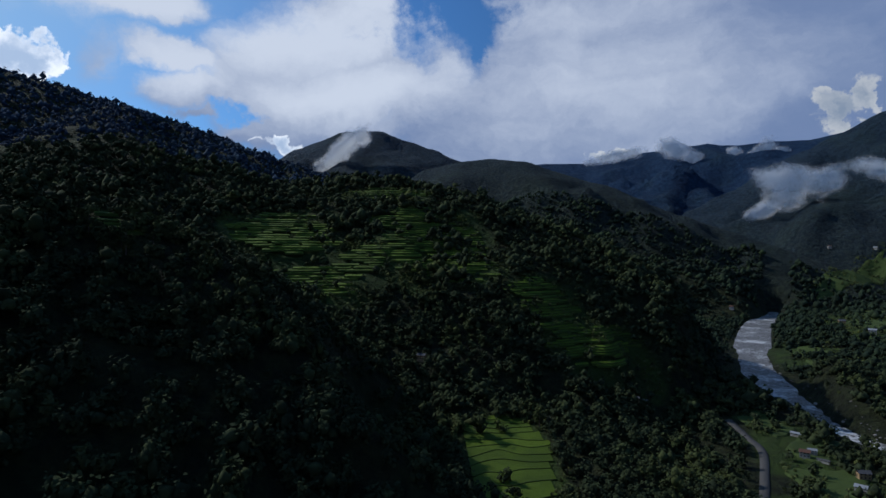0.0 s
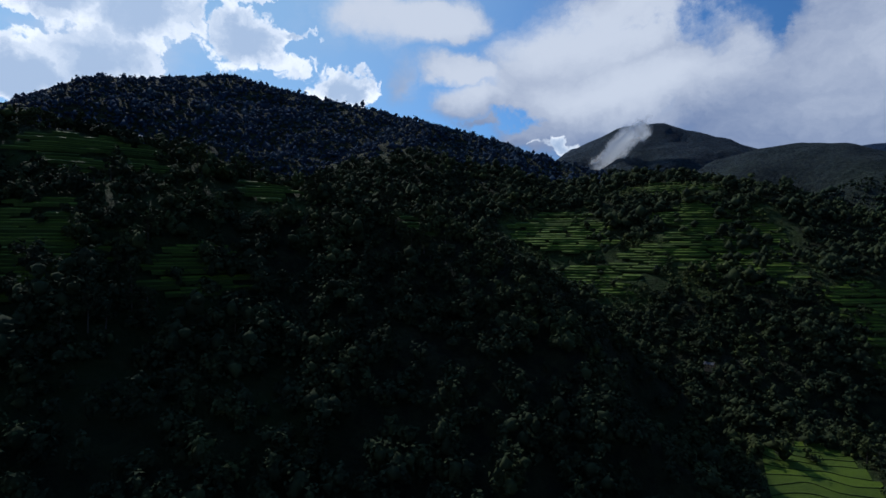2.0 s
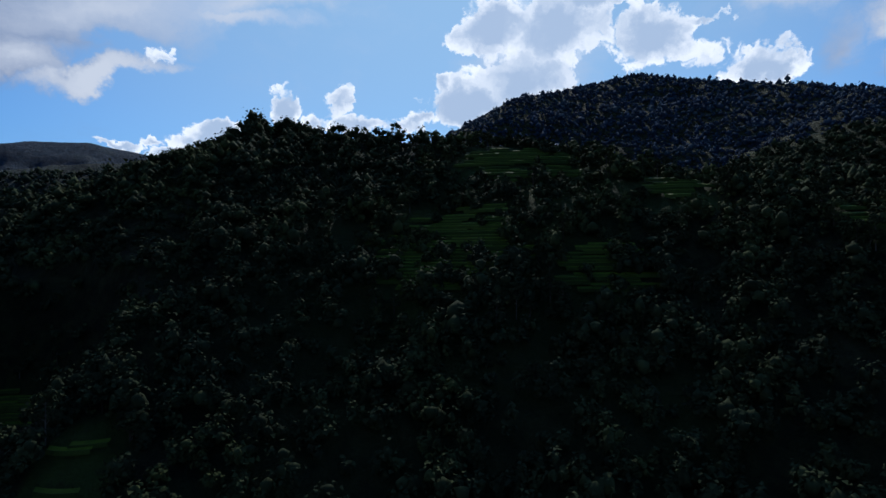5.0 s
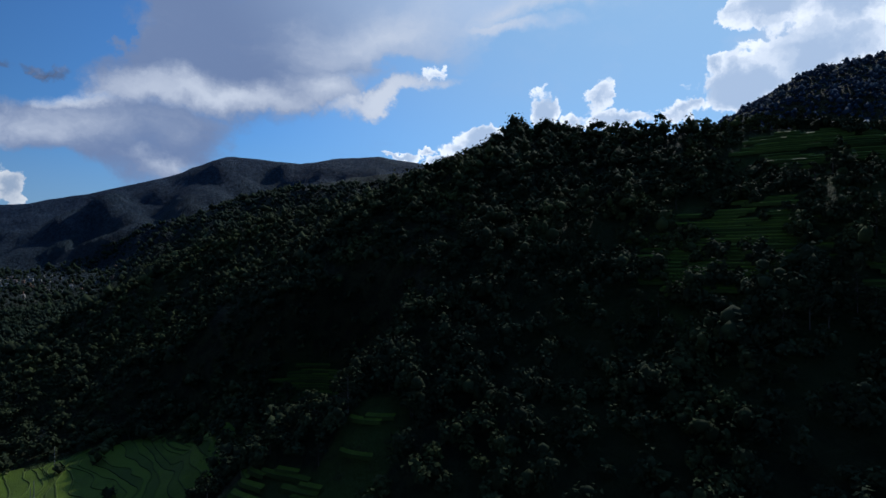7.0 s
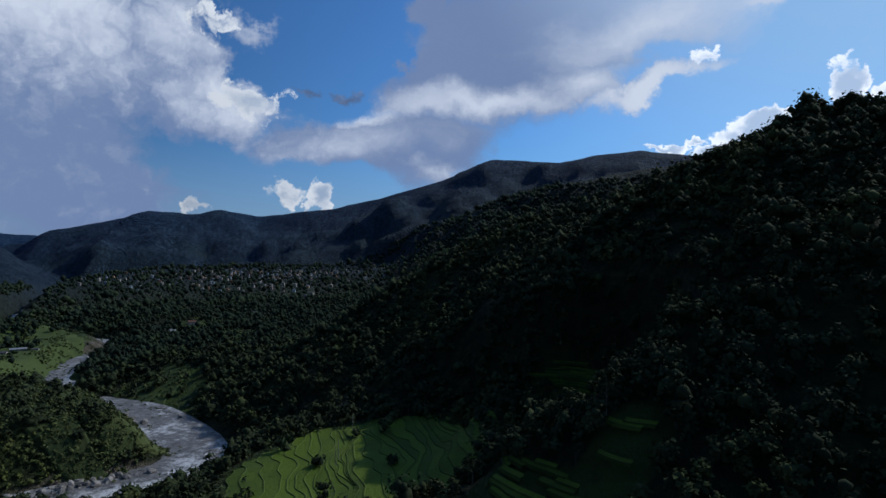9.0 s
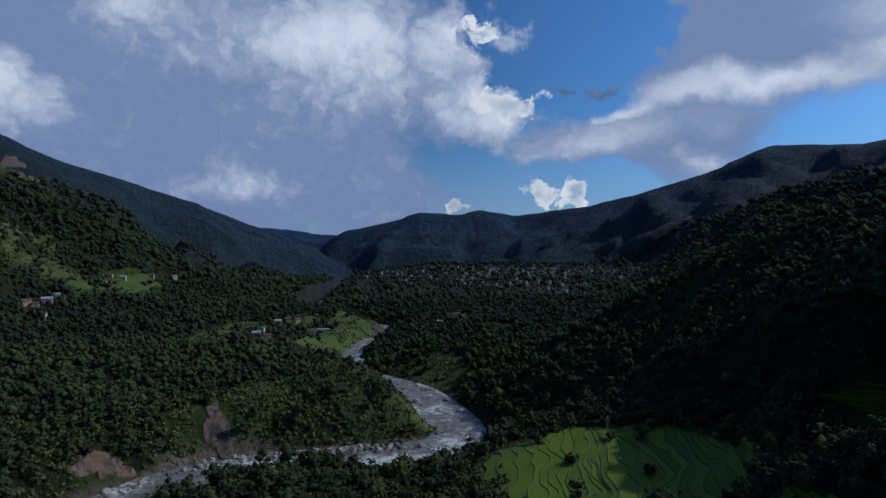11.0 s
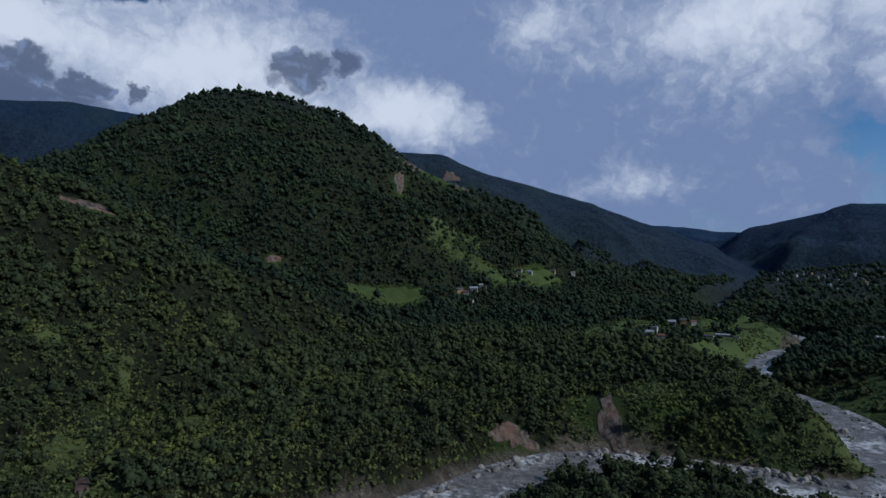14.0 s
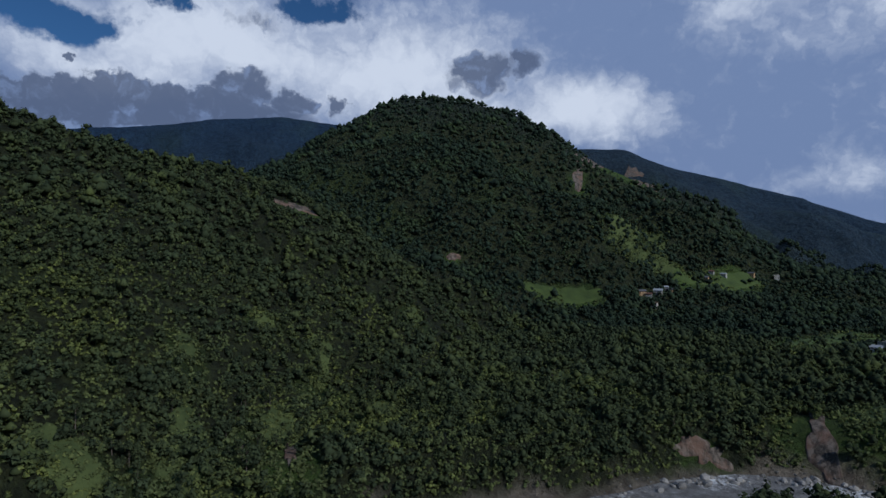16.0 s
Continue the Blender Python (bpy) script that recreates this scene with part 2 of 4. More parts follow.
def ground_look(n):
    at = n.add("ShaderNodeNewGeometry").outputs["Position"]
    cov = n.add("ShaderNodeAttribute", attribute_name="grass").outputs["Fac"]
    soil = n.add("ShaderNodeAttribute", attribute_name="soil").outputs["Fac"]
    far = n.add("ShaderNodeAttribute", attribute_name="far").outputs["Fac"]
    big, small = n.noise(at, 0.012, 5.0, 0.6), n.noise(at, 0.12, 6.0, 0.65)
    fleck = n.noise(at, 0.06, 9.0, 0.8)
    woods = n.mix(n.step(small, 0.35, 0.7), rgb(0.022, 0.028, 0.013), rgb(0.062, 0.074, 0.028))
    # aerial haze put into the base colour: woods turn blue with distance
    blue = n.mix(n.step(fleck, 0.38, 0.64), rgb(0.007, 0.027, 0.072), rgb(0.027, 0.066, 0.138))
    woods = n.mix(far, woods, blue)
    meadow = n.mix(n.step(big, 0.3, 0.7), rgb(0.05, 0.085, 0.02), rgb(0.10, 0.16, 0.03))
    meadow = n.mix(n.step(small, 0.45, 0.75), meadow, rgb(0.05, 0.07, 0.02))
    earth = n.mix(n.step(small, 0.3, 0.7), rgb(0.16, 0.13, 0.10), rgb(0.34, 0.29, 0.23))
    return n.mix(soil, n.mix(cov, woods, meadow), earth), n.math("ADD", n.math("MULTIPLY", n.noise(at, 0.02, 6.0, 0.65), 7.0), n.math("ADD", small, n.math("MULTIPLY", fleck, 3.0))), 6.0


GROUND = surface("valley_ground", ground_look, 0.95)


def leaf_look(dark, light, hue=0.04):
    def build(n):
        at = n.add("ShaderNodeNewGeometry")
        one = at.outputs["Random Per Island"]
        tree = n.noise(at.outputs["Position"], 0.09, 2.0)
        stand = n.noise(at.outputs["Position"], 0.014, 3.0, 0.6)
        f = n.math("ADD", n.math("MULTIPLY", one, 0.5), n.math("MULTIPLY", n.step(tree, 0.3, 0.7), 0.5))
        olive = tuple(c * k for c, k in zip(light, (1.4, 1.35, 1.0)))
        grove = n.noise(at.outputs["Position"], 0.03, 4.0, 0.65)
        deep = tuple(c * k for c, k in zip(light, (0.76, 0.80, 0.95)))
        mid = n.mix(n.step(grove, 0.42, 0.6), n.mix(f, rgb(*dark), rgb(*deep)), n.mix(f, rgb(*dark), rgb(*light)))
        return n.mix(n.step(stand, 0.5, 0.66, 0.0, 0.9), mid, n.mix(f, rgb(*dark), rgb(*olive)))
    return build


LEAVES = surface("forest_leaves", leaf_look((0.020, 0.027, 0.016), (0.069, 0.086, 0.036)), 0.85, 0.03)


def water_look(n):
    at = n.add("ShaderNodeNewGeometry").outputs["Position"]
    rapid, wave, foam = n.noise(at, 0.02, 4.0, 0.6), n.noise(at, 0.16, 8.0, 0.72), n.noise(at, 0.5, 8.0, 0.75)
    white = n.step(n.math("ADD", n.math("MULTIPLY", rapid, 0.9), n.math("ADD", n.math("MULTIPLY", foam, 0.6), n.math("MULTIPLY", wave, 0.5))), 0.98, 1.16)
    calm = n.mix(n.step(wave, 0.35, 0.65), rgb(0.105, 0.10, 0.095), rgb(0.24, 0.232, 0.225))
    return n.mix(white, calm, rgb(0.7, 0.7, 0.7)), n.math("ADD", wave, n.math("MULTIPLY", foam, 0.6)), 1.6


WATER = surface("river_water", water_look, 0.45, 0.35)

# ---- the lie of the land ----


def lattice(ix, iy, seed):
    h = (ix * 374761393 + iy * 668265263 + seed * 1274126177) & 0xFFFFFFFF
    h = ((h ^ (h >> 13)) * 1274126177) & 0xFFFFFFFF
    return ((h ^ (h >> 16)) & 0xFFFF) / 65535.0


def value_noise(x, y, seed=0):
    ix, iy = np.floor(x).astype(np.int64), np.floor(y).astype(np.int64)
    fx, fy = x - ix, y - iy
    fx, fy = fx * fx * (3 - 2 * fx), fy * fy * (3 - 2 * fy)
    a, b = lattice(ix, iy, seed), lattice(ix + 1, iy, seed)
    c, d = lattice(ix, iy + 1, seed), lattice(ix + 1, iy + 1, seed)
    return (a + (b - a) * fx) * (1 - fy) + (c + (d - c) * fx) * fy


def fbm(x, y, size, octaves=4, seed=0):
    total, amp, norm = 0.0, 1.0, 0.0
    for k in range(octaves):
        total = total + amp * value_noise(x / size * 2 ** k + 17.3 * k, y / size * 2 ** k - 9.1 * k, seed + k)
        norm, amp = norm + amp, amp * 0.5
    return total / norm - 0.5


# crest lines: fall per metre, rounding of the crest, points of the crest
RIDGES = {
    "near_hill": (0.72, 14, [(-464, 73, 234), (-446, 92, 232), (-423, 121, 229), (-399, 145, 225), (-382, 163, 225), (-360, 186, 221), (-344, 204, 219), (-323, 227, 214), (-300, 242, 206), (-276, 254, 195), (-249, 267, 189), (-218, 280, 180), (-191, 294, 174), (-162, 305, 166), (-139, 310, 157), (-120, 313, 139), (-106, 312, 121), (-75, 311, 96), (-44, 307, 74), (-16, 300, 55), (0, 290, 37)]),
    "west_spur": (0.6, 16, [(-464, 73, 234), (-464, 73, 233), (-488, 39, 225), (-520, -9, 212), (-556, -68, 193), (-584, -139, 182), (-611, -192, 176), (-628, -233, 153), (-636, -292, 114), (-630, -349, 72)]),
    "front_spur": (0.8, 10, [(-392, 151, 211), (-372, 116, 186), (-345, 61, 159), (-319, 19, 138), (-280, -15, 103), (-247, -36, 83)]),
    "high_hill": (0.62, 25, [(-778, 366, 291), (-783, 444, 325), (-840, 542, 401), (-863, 682, 439), (-870, 826, 483), (-746, 876, 443), (-614, 913, 409), (-442, 897, 353), (-358, 880, 323), (-449, 814, 349), (-358, 826, 317), (-215, 822, 270), (-162, 804, 247)]),
    "terrace_spur": (0.55, 20, [(-225, 799, 233), (-167, 793, 244), (-110, 762, 243), (-39, 729, 231), (17, 710, 217), (78, 691, 189), (128, 678, 170), (140, 686, 166), (194, 693, 139), (241, 694, 99), (278, 680, 60), (301, 665, 33)]),
    "cloud_peak": (0.7, 25, [(-878, 2553, 432), (-648, 2569, 594), (-437, 2563, 667), (-284, 2584, 675), (-67, 2549, 589), (66, 2499, 528), (269, 2486, 470), (500, 2450, 383)]),
    "cloud_peak_shoulder": (0.6, 30, [(-55, 2099, 441), (56, 2099, 469), (166, 2093, 478), (278, 2031, 456), (489, 1939, 371), (717, 1813, 257), (860, 1750, 203), (1018, 1604, 121)]),
    "blue_range": (0.5, 30, [(381, 4283, 743), (703, 4242, 774), (1051, 4170, 766), (1307, 4096, 814), (1744, 3930, 861), (1875, 3814, 829), (2100, 3695, 835), (2228, 3560, 817), (2516, 3363, 885)]),
    "east_mountain": (0.65, 30, [(976, 2301, 257), (1147, 2333, 382), (1292, 2314, 490), (1416, 2299, 543), (1521, 2291, 596), (1678, 2242, 690)]),
    "opposite_hill": (0.75, 25, [(591, -356, 296), (561, -411, 287), (535, -452, 276), (505, -485, 264), (464, -537, 246), (399, -612, 235), (360, -646, 218), (321, -689, 186), (269, -732, 151), (180, -779, 118), (92, -815, 81)]),
    "dome_front": (0.7, 40, [(588, -1103, 289), (471, -1190, 352), (350, -1252, 386), (255, -1265, 374), (157, -1260, 319), (59, -1239, 256), (-13, -1220, 204), (-70, -1198, 134), (-91, -1176, 83)]),
    "dome": (0.65, 30, [(788, -1450, 351), (632, -1557, 479), (558, -1606, 528), (472, -1633, 571), (397, -1653, 571), (305, -1672, 560), (178, -1691, 523), (96, -1687, 462), (15, -1680, 414), (-33, -1670, 367), (-143, -1644, 326), (-294, -1613, 276), (-410, -1588, 198), (-506, -1560, 123)]),
    "valley_wall": (0.6, 30, [(261, -2486, 523), (-2, -2550, 559), (-176, -2594, 555), (-378, -2623, 479), (-628, -2626, 416), (-849, -2616, 353), (-1082, -2583, 264), (-1203, -2584, 227), (-1323, -2581, 141), (-1441, -2574, 44)]),
    "south_range": (0.5, 40, [(2742, -1836, 605), (2521, -2130, 640), (2214, -2379, 702), (1960, -2529, 736), (1770, -2666, 785), (1508, -2822, 818), (1217, -2959, 787), (903, -3070, 680)]),
    "town_range": (0.5, 40, [(-2992, 216, 500), (-2999, -63, 581), (-2984, -313, 618), (-2959, -497, 608), (-2921, -684, 574), (-2882, -998, 609), (-2843, -1236, 524), (-2725, -1580, 425), (-2623, -1833, 367), (-2465, -2195, 330), (-2328, -2338, 365), (-2249, -2415, 334), (-2091, -2553, 352), (-1993, -2630, 313), (-1790, -2832, 252), (-1604, -2941, 172), (-1625, -2987, 143)]),
    "town_shoulder": (0.45, 40, [(-1897, 109, 403), (-1900, -40, 402), (-1884, -248, 382), (-1854, -417, 352), (-1807, -588, 311), (-1763, -708, 254), (-1704, -841, 211), (-1616, -1000, 164), (-1547, -1103, 104)]),
    "far_saddle": (0.3, 40, [(-1462, -4467, 320), (-2067, -4221, 298), (-2285, -4107, 265), (-2401, -4040, 251), (-2997, -3620, 226)]),
    "bench": (0.28, 40, [(165, -885, 72), (36, -949, 72), (-112, -994, 68), (-275, -1219, 81), (-467, -1426, 99), (-755, -1523, 57)]),
}
RIVER = [(2030, 3447), (1500, 2598), (886, 1567), (634, 1192), (514, 984), (440, 842), (385, 718), (352, 605), (325, 496), (329, 422), (372, 215), (380, 0), (304, -142), (193, -230), (91, -296), (-12, -332), (-74, -381), (-143, -399), (-212, -367), (-261, -340), (-291, -330), (-324, -345), (-345, -390), (-380, -482), (-381, -548), (-383, -608), (-413, -672), (-536, -800), (-640, -871), (-661, -1212), (-1030, -1714), (-1634, -2516), (-2179, -3355)]
RIVER_HALF = 12.5
# level ground on the slopes: place, radius, level, slope to +x and to +y
BENCHES = [(261, 495, 55, 26, -0.000, 0.000), (303, 585, 62, 10, 0.000, 0.000), (347, 675, 62, 5, 0.000, 0.000), (400, 738, 75, 4, 0.000, 0.000), (443, 840, 75, 4, 0.000, 0.000), (-184, -346, 38, 12, -0.020, 0.000), (-114, -353, 30, 9, -0.020, 0.000), (-269, -168, 85, 40, -0.071, 0.084), (28, 320, 70, 38, -0.024, 0.138), (247, 381, 110, 14, -0.003, 0.020), (-536, -795, 130, 18, -0.007, -0.019), (-291, -72, 45, 62, -0.249, 0.022),
           (-1390, -1310, 520, 62, -0.050, -0.046)]


def smooth_line(points, step):
    """Catmull-Rom through points, at about that step."""
    p = np.array(points, float)
    p = np.vstack([2 * p[0] - p[1], p, 2 * p[-1] - p[-2]])
    out = []
    for i in range(1, len(p) - 2):
        a, b, c, d = p[i - 1:i + 3]
        n = max(2, int(np.linalg.norm(c - b) / step))
        t = np.linspace(0, 1, n, endpoint=False)[:, None]
        out.append(0.5 * (2 * b + (c - a) * t + (2 * a - 5 * b + 4 * c - d) * t ** 2 + (3 * b - a - 3 * c + d) * t ** 3))
    return np.vstack(out + [p[-2:-1]])


river_line = smooth_line(RIVER, 30.0)


def to_line(x, y, line):
    """Distance from a broken line, below zero to the right of it."""
    best, side = np.full(x.shape, 1e9), np.ones(x.shape)
    for p, q in zip(line[:-1], line[1:]):
        dx, dy = q[0] - p[0], q[1] - p[1]
        t = np.clip(((x - p[0]) * dx + (y - p[1]) * dy) / max(dx * dx + dy * dy, 1e-9), 0, 1)
        d = np.hypot(x - p[0] - t * dx, y - p[1] - t * dy)
        near = d < best
        best = np.where(near, d, best)
        side = np.where(near, np.sign(dx * (y - p[1]) - dy * (x - p[0])), side)
    return best, side


def ridge_height(x, y, slope, rounding, crest):
    best = np.full(x.shape, -1e9)
    gap = np.full(x.shape, 1e9)
    for p, q in zip(crest[:-1], crest[1:]):
        dx, dy = q[0] - p[0], q[1] - p[1]
        t = np.clip(((x - p[0]) * dx + (y - p[1]) * dy) / max(dx * dx + dy * dy, 1e-9), 0, 1)
        d = np.hypot(x - p[0] - t * dx, y - p[1] - t * dy)
        z = p[2] + t * (q[2] - p[2]) - slope * (np.sqrt(d * d + rounding * rounding) - rounding)
        gap = np.where(z > best, d, gap)
        best = np.maximum(best, z)
    return best, gap


def soft_max(a, b, k):
    h = np.clip(0.5 + 0.5 * (a - b) / k, 0, 1)
    return b + (a - b) * h + k * h * (1 - h)


def height(x, y):
    x, y = np.asarray(x, float), np.asarray(y, float)
    d, side = to_line(x, y, river_line)
    d = d + 12 * fbm(x, y, 60, 3, 5)
    near = side < 0                                   # the bank on this side rises gently, the other one is a scarp
    east = np.clip((x - 60) / 250, 0, 1)              # upstream the banks are low
    bank = np.clip((d - RIVER_HALF) / np.where(near, 110.0, 48.0), 0, 1)
    z = -3 + np.where(near, 24.0 - 17 * east, 34.0 - 22 * east) * bank * bank * (3 - 2 * bank) + 0.045 * np.clip(d - 50, 0, 1800) + 14 * fbm(x, y, 170, 4, 9) * bank
    gully = fbm(x, y, 220, 4, 2)
    gully2 = fbm(x, y, 60, 3, 3)
    rugged = 0.25 - np.abs(fbm(x, y, 420, 4, 14)) * 2.2 - 0.35 * np.abs(fbm(x, y, 130, 3, 15))
    ribs = 0.22 - np.abs(fbm(x, y, 230, 4, 16)) * 2.0
    for slope, rounding, crest in RIDGES.values():
        r, gap = ridge_height(x, y, slope, rounding, crest)
        size = np.hypot(crest[0][0], crest[0][1]) / 700
        r = r + gully * np.clip(gap * 0.30, 0, 55 * size) + gully2 * np.clip(gap * 0.22, 0, 20)
        if size > 1.6:
            r = r + rugged * np.clip(gap * 0.35, 5, 30 * size) + ribs * np.clip(gap * 0.25, 2 * size, 14 * size)
        z = soft_max(z, r, 10 + 8 * size)
    for bx, by, rad, level, sx, sy in BENCHES:
        away = np.hypot(x - bx, y - by) / rad + 0.35 * fbm(x, y, 50, 3, 31)
        m = np.clip((1.45 - away) / 0.7, 0, 1)
        m = m * m * (3 - 2 * m)
        z = z * (1 - m) + m * (level + sx * (x - bx) + sy * (y - by) + 2.5 * fbm(x, y, 60, 3, 33))
    shore = np.clip((d - RIVER_HALF) / 26, 0, 1)
    cut = (np.hypot(x, y) < 2300) & (z < 55)
    return np.where(cut & (d < RIVER_HALF), -3.0, np.where(cut & (d < RIVER_HALF + 26), -3 + (z + 3) * shore ** 0.7, z))


# ---- ground: one sheet from under the camera to the horizon ----


def land_sheet():
    seen = np.arange(-48, 240, 0.6)
    rest = np.arange(240, 312, 3.0)
    az = np.radians(np.concatenate([seen, rest]))
    r = np.concatenate([[0.05, 40.0, 90.0], np.geomspace(130, 4950, 310)])
    A, Rr = np.meshgrid(az, r)
    X, Y = -Rr * np.sin(A), Rr * np.cos(A)
    Z = height(X.ravel(), Y.ravel()).reshape(X.shape)
    n, m = len(r), len(az)
    idx = np.arange(n * m).reshape(n, m)
    nxt = np.roll(idx, -1, axis=1)
    quads = np.stack([idx[:-1], nxt[:-1], nxt[1:], idx[1:]], -1).reshape(-1, 4)
    return np.stack([X, Y, Z], -1).reshape(-1, 3), quads[:, ::-1]


def mesh_of(name, verts, faces, material, smooth=False):
    me = bpy.data.meshes.new(name)
    faces = np.asarray(faces)
    k = faces.shape[1]
    me.vertices.add(len(verts))
    me.vertices.foreach_set("co", np.asarray(verts, np.float32).ravel())
    me.loops.add(faces.size)
    me.loops.foreach_set("vertex_index", faces.ravel().astype(np.int32))
    me.polygons.add(len(faces))
    me.polygons.foreach_set("loop_start", np.arange(0, faces.size, k, dtype=np.int32))
    me.update(calc_edges=True)
    me.polygons.foreach_set("use_smooth", np.full(len(faces), smooth))
    me.materials.append(material)
    return me


def attribute(me, name, values):
    me.attributes.new(name, "FLOAT", "POINT").data.foreach_set("value", np.asarray(values, np.float32))


verts, quads = land_sheet()
# the sheet as a table over azimuth and distance, to stand things on it
RING_R = np.concatenate([[0.05, 40.0, 90.0], np.geomspace(130, 4950, 310)])
RING_AZ = np.concatenate([np.arange(-48, 240, 0.6), np.arange(240, 312, 3.0), [312.0]])
RING_Z = verts[:, 2].reshape(len(RING_R), -1)
RING_Z = np.hstack([RING_Z, RING_Z[:, :1]])


def surface_z(x, y):
    """Height of the ground sheet."""
    x, y = np.asarray(x, float), np.asarray(y, float)
    r = np.clip(np.hypot(x, y), 0.06, 4900)
    az = (np.degrees(np.arctan2(-x, y)) + 48) % 360 - 48
    i = np.clip(np.searchsorted(RING_R, r) - 1, 0, len(RING_R) - 2)
    j = np.clip(np.searchsorted(RING_AZ, az) - 1, 0, len(RING_AZ) - 2)
    f = (r - RING_R[i]) / (RING_R[i + 1] - RING_R[i])
    g = (az - RING_AZ[j]) / (RING_AZ[j + 1] - RING_AZ[j])
    return (RING_Z[i, j] * (1 - f) + RING_Z[i + 1, j] * f) * (1 - g) + (RING_Z[i, j + 1] * (1 - f) + RING_Z[i + 1, j + 1] * f) * g


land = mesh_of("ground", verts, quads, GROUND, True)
dist = np.hypot(verts[:, 0], verts[:, 1])
patchy = fbm(verts[:, 0], verts[:, 1], 150, 4, 20)
attribute(land, "grass", np.clip(patchy * 4 - 0.3, 0, 1) * np.clip(1.2 - dist / 1600, 0.12, 0.6))
shingle = np.zeros(len(verts))                    # stony shore below the scarp
close = (dist < 1300) & (verts[:, 0] < 120)
off, hand = to_line(verts[close, 0], verts[close, 1], river_line)
shingle[close] = np.clip(1.4 - np.abs(off - 22) / 9 + 2.5 * fbm(verts[close, 0], verts[close, 1], 25, 3, 44), 0, 1) * (hand > 0)
attribute(land, "soil", shingle)
# weight of the painted haze, growing with distance from the origin
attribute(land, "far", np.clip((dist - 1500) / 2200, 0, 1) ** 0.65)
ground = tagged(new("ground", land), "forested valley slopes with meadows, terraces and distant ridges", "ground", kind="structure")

# ---- river ----
mid = smooth_line(RIVER, 12.0)
t = np.gradient(mid, axis=0)
t /= np.linalg.norm(t, axis=1)[:, None]
nrm = np.stack([-t[:, 1], t[:, 0]], 1)
cols = np.linspace(-RIVER_HALF - 14, RIVER_HALF + 14, 9)
P = mid[:, None, :] + nrm[:, None, :] * cols[None, :, None]
idx = np.arange(P.shape[0] * 9).reshape(-1, 9)
quads = np.stack([idx[:-1, :-1], idx[1:, :-1], idx[1:, 1:], idx[:-1, 1:]], -1).reshape(-1, 4)
pts = np.concatenate([P.reshape(-1, 2), np.full((P.shape[0] * 9, 1), 0.0)], 1)
river = tagged(new("river", mesh_of("river", pts, quads[:, ::-1], WATER, True)), "fast grey river with white water over boulders", "river", kind="structure")

# ---- helpers for things ----


def part(name, mesh, material, parent, label=""):
    """Links a mesh, or a bmesh, as one part of a thing."""
    if isinstance(mesh, bmesh.types.BMesh):
        me = bpy.data.meshes.new(name)
        mesh.to_mesh(me)
        mesh.free()
        me.materials.append(material)
        mesh = me
    ob = new(name, mesh)
    ob.parent = parent
    if label:
        tagged(ob, label)
    return ob


def base(name, at, label, category, group="", turn=0.0, kind=""):
    """The Empty at the foot of a thing."""
    ob = new(name)
    ob.matrix_basis = Matrix.Translation(at) @ pose(0, 0, 0, 0, 0, turn)
    return tagged(ob, label, category, group, kind)


def box(bm, x0, x1, y0, y1, z0, z1):
    m = Matrix.LocRotScale(((x0 + x1) / 2, (y0 + y1) / 2, (z0 + z1) / 2), None, (x1 - x0, y1 - y0, z1 - z0))
    bmesh.ops.create_cube(bm, size=1.0, matrix=m)
    return bm


def boxes(*sides):
    bm = bmesh.new()
    for s in sides:
        box(bm, *s)
    return bm


def ground_at(x, y):
    return float(surface_z(x, y))


# ---- fields, terraces and bare slopes: place, half width, half depth, then rise of a step or turn in degrees ----
TERRACES = [
    (-124, 509, 63, 24, 2.2), (-73, 543, 38, 27, 2.2), (-12, 586, 69, 67, 2.2), (-40, 625, 57, 18, 2.2), (91, 509, 36, 31, 2), (128, 484, 53, 19, 1.8), (35, 326, 26, 48, 1.3), (-166, 289, 14, 15, 1.8),
    (-62, 689, 64, 17, 2), (-259, 132, 45, 31, 1.5), (-209, 184, 32, 12, 1.5), (-240, 257, 24, 18, 1.5), (-167, 288, 12, 16, 1.5), (-308, 206, 48, 24, 1.5), (-264, -165, 64, 60, 0.95), (-203, -58, 27, 9, 1.2),
    (-328, -67, 29, 7, 1.2), (-213, -26, 14, 16, 1.2), (-161, 589, 63, 48, 2.4)]
MEADOWS = [
    (-464, -811, 231, 57, 47), (-318, -800, 133, 37, 48), (26, -893, 70, 17, -149), (-245, -1138, 121, 30, -141), (-209, -471, 34, 10, 53), (-402, -508, 104, 31, -143), (-520, -860, 110, 52, 60), (-736, -807, 43, 22, -152), (-650, -640, 37, 15, 64),
    (828, 1113, 237, 68, 52), (1049, 1520, 163, 40, -150), (249, 457, 32, 15, 73), (250, 401, 32, 19, 64), (226, 342, 34, 24, 66), (508, 799, 95, 28, 70), (-725, -799, 42, 13, -138), (-1397, -626, 63, 41, 106)]
SCARS = [
    (-161, -441, 34, 10, 89), (-85, -423, 18, 7, -160), (-2, -1458, 45, 11, 86), (-132, -1927, 393, 98, 84), (185, -887, 13, 6, -159), (312, -619, 24, 10, 53), (173, -335, 17, 4, 120), (16, -531, 22, 5, 99)]
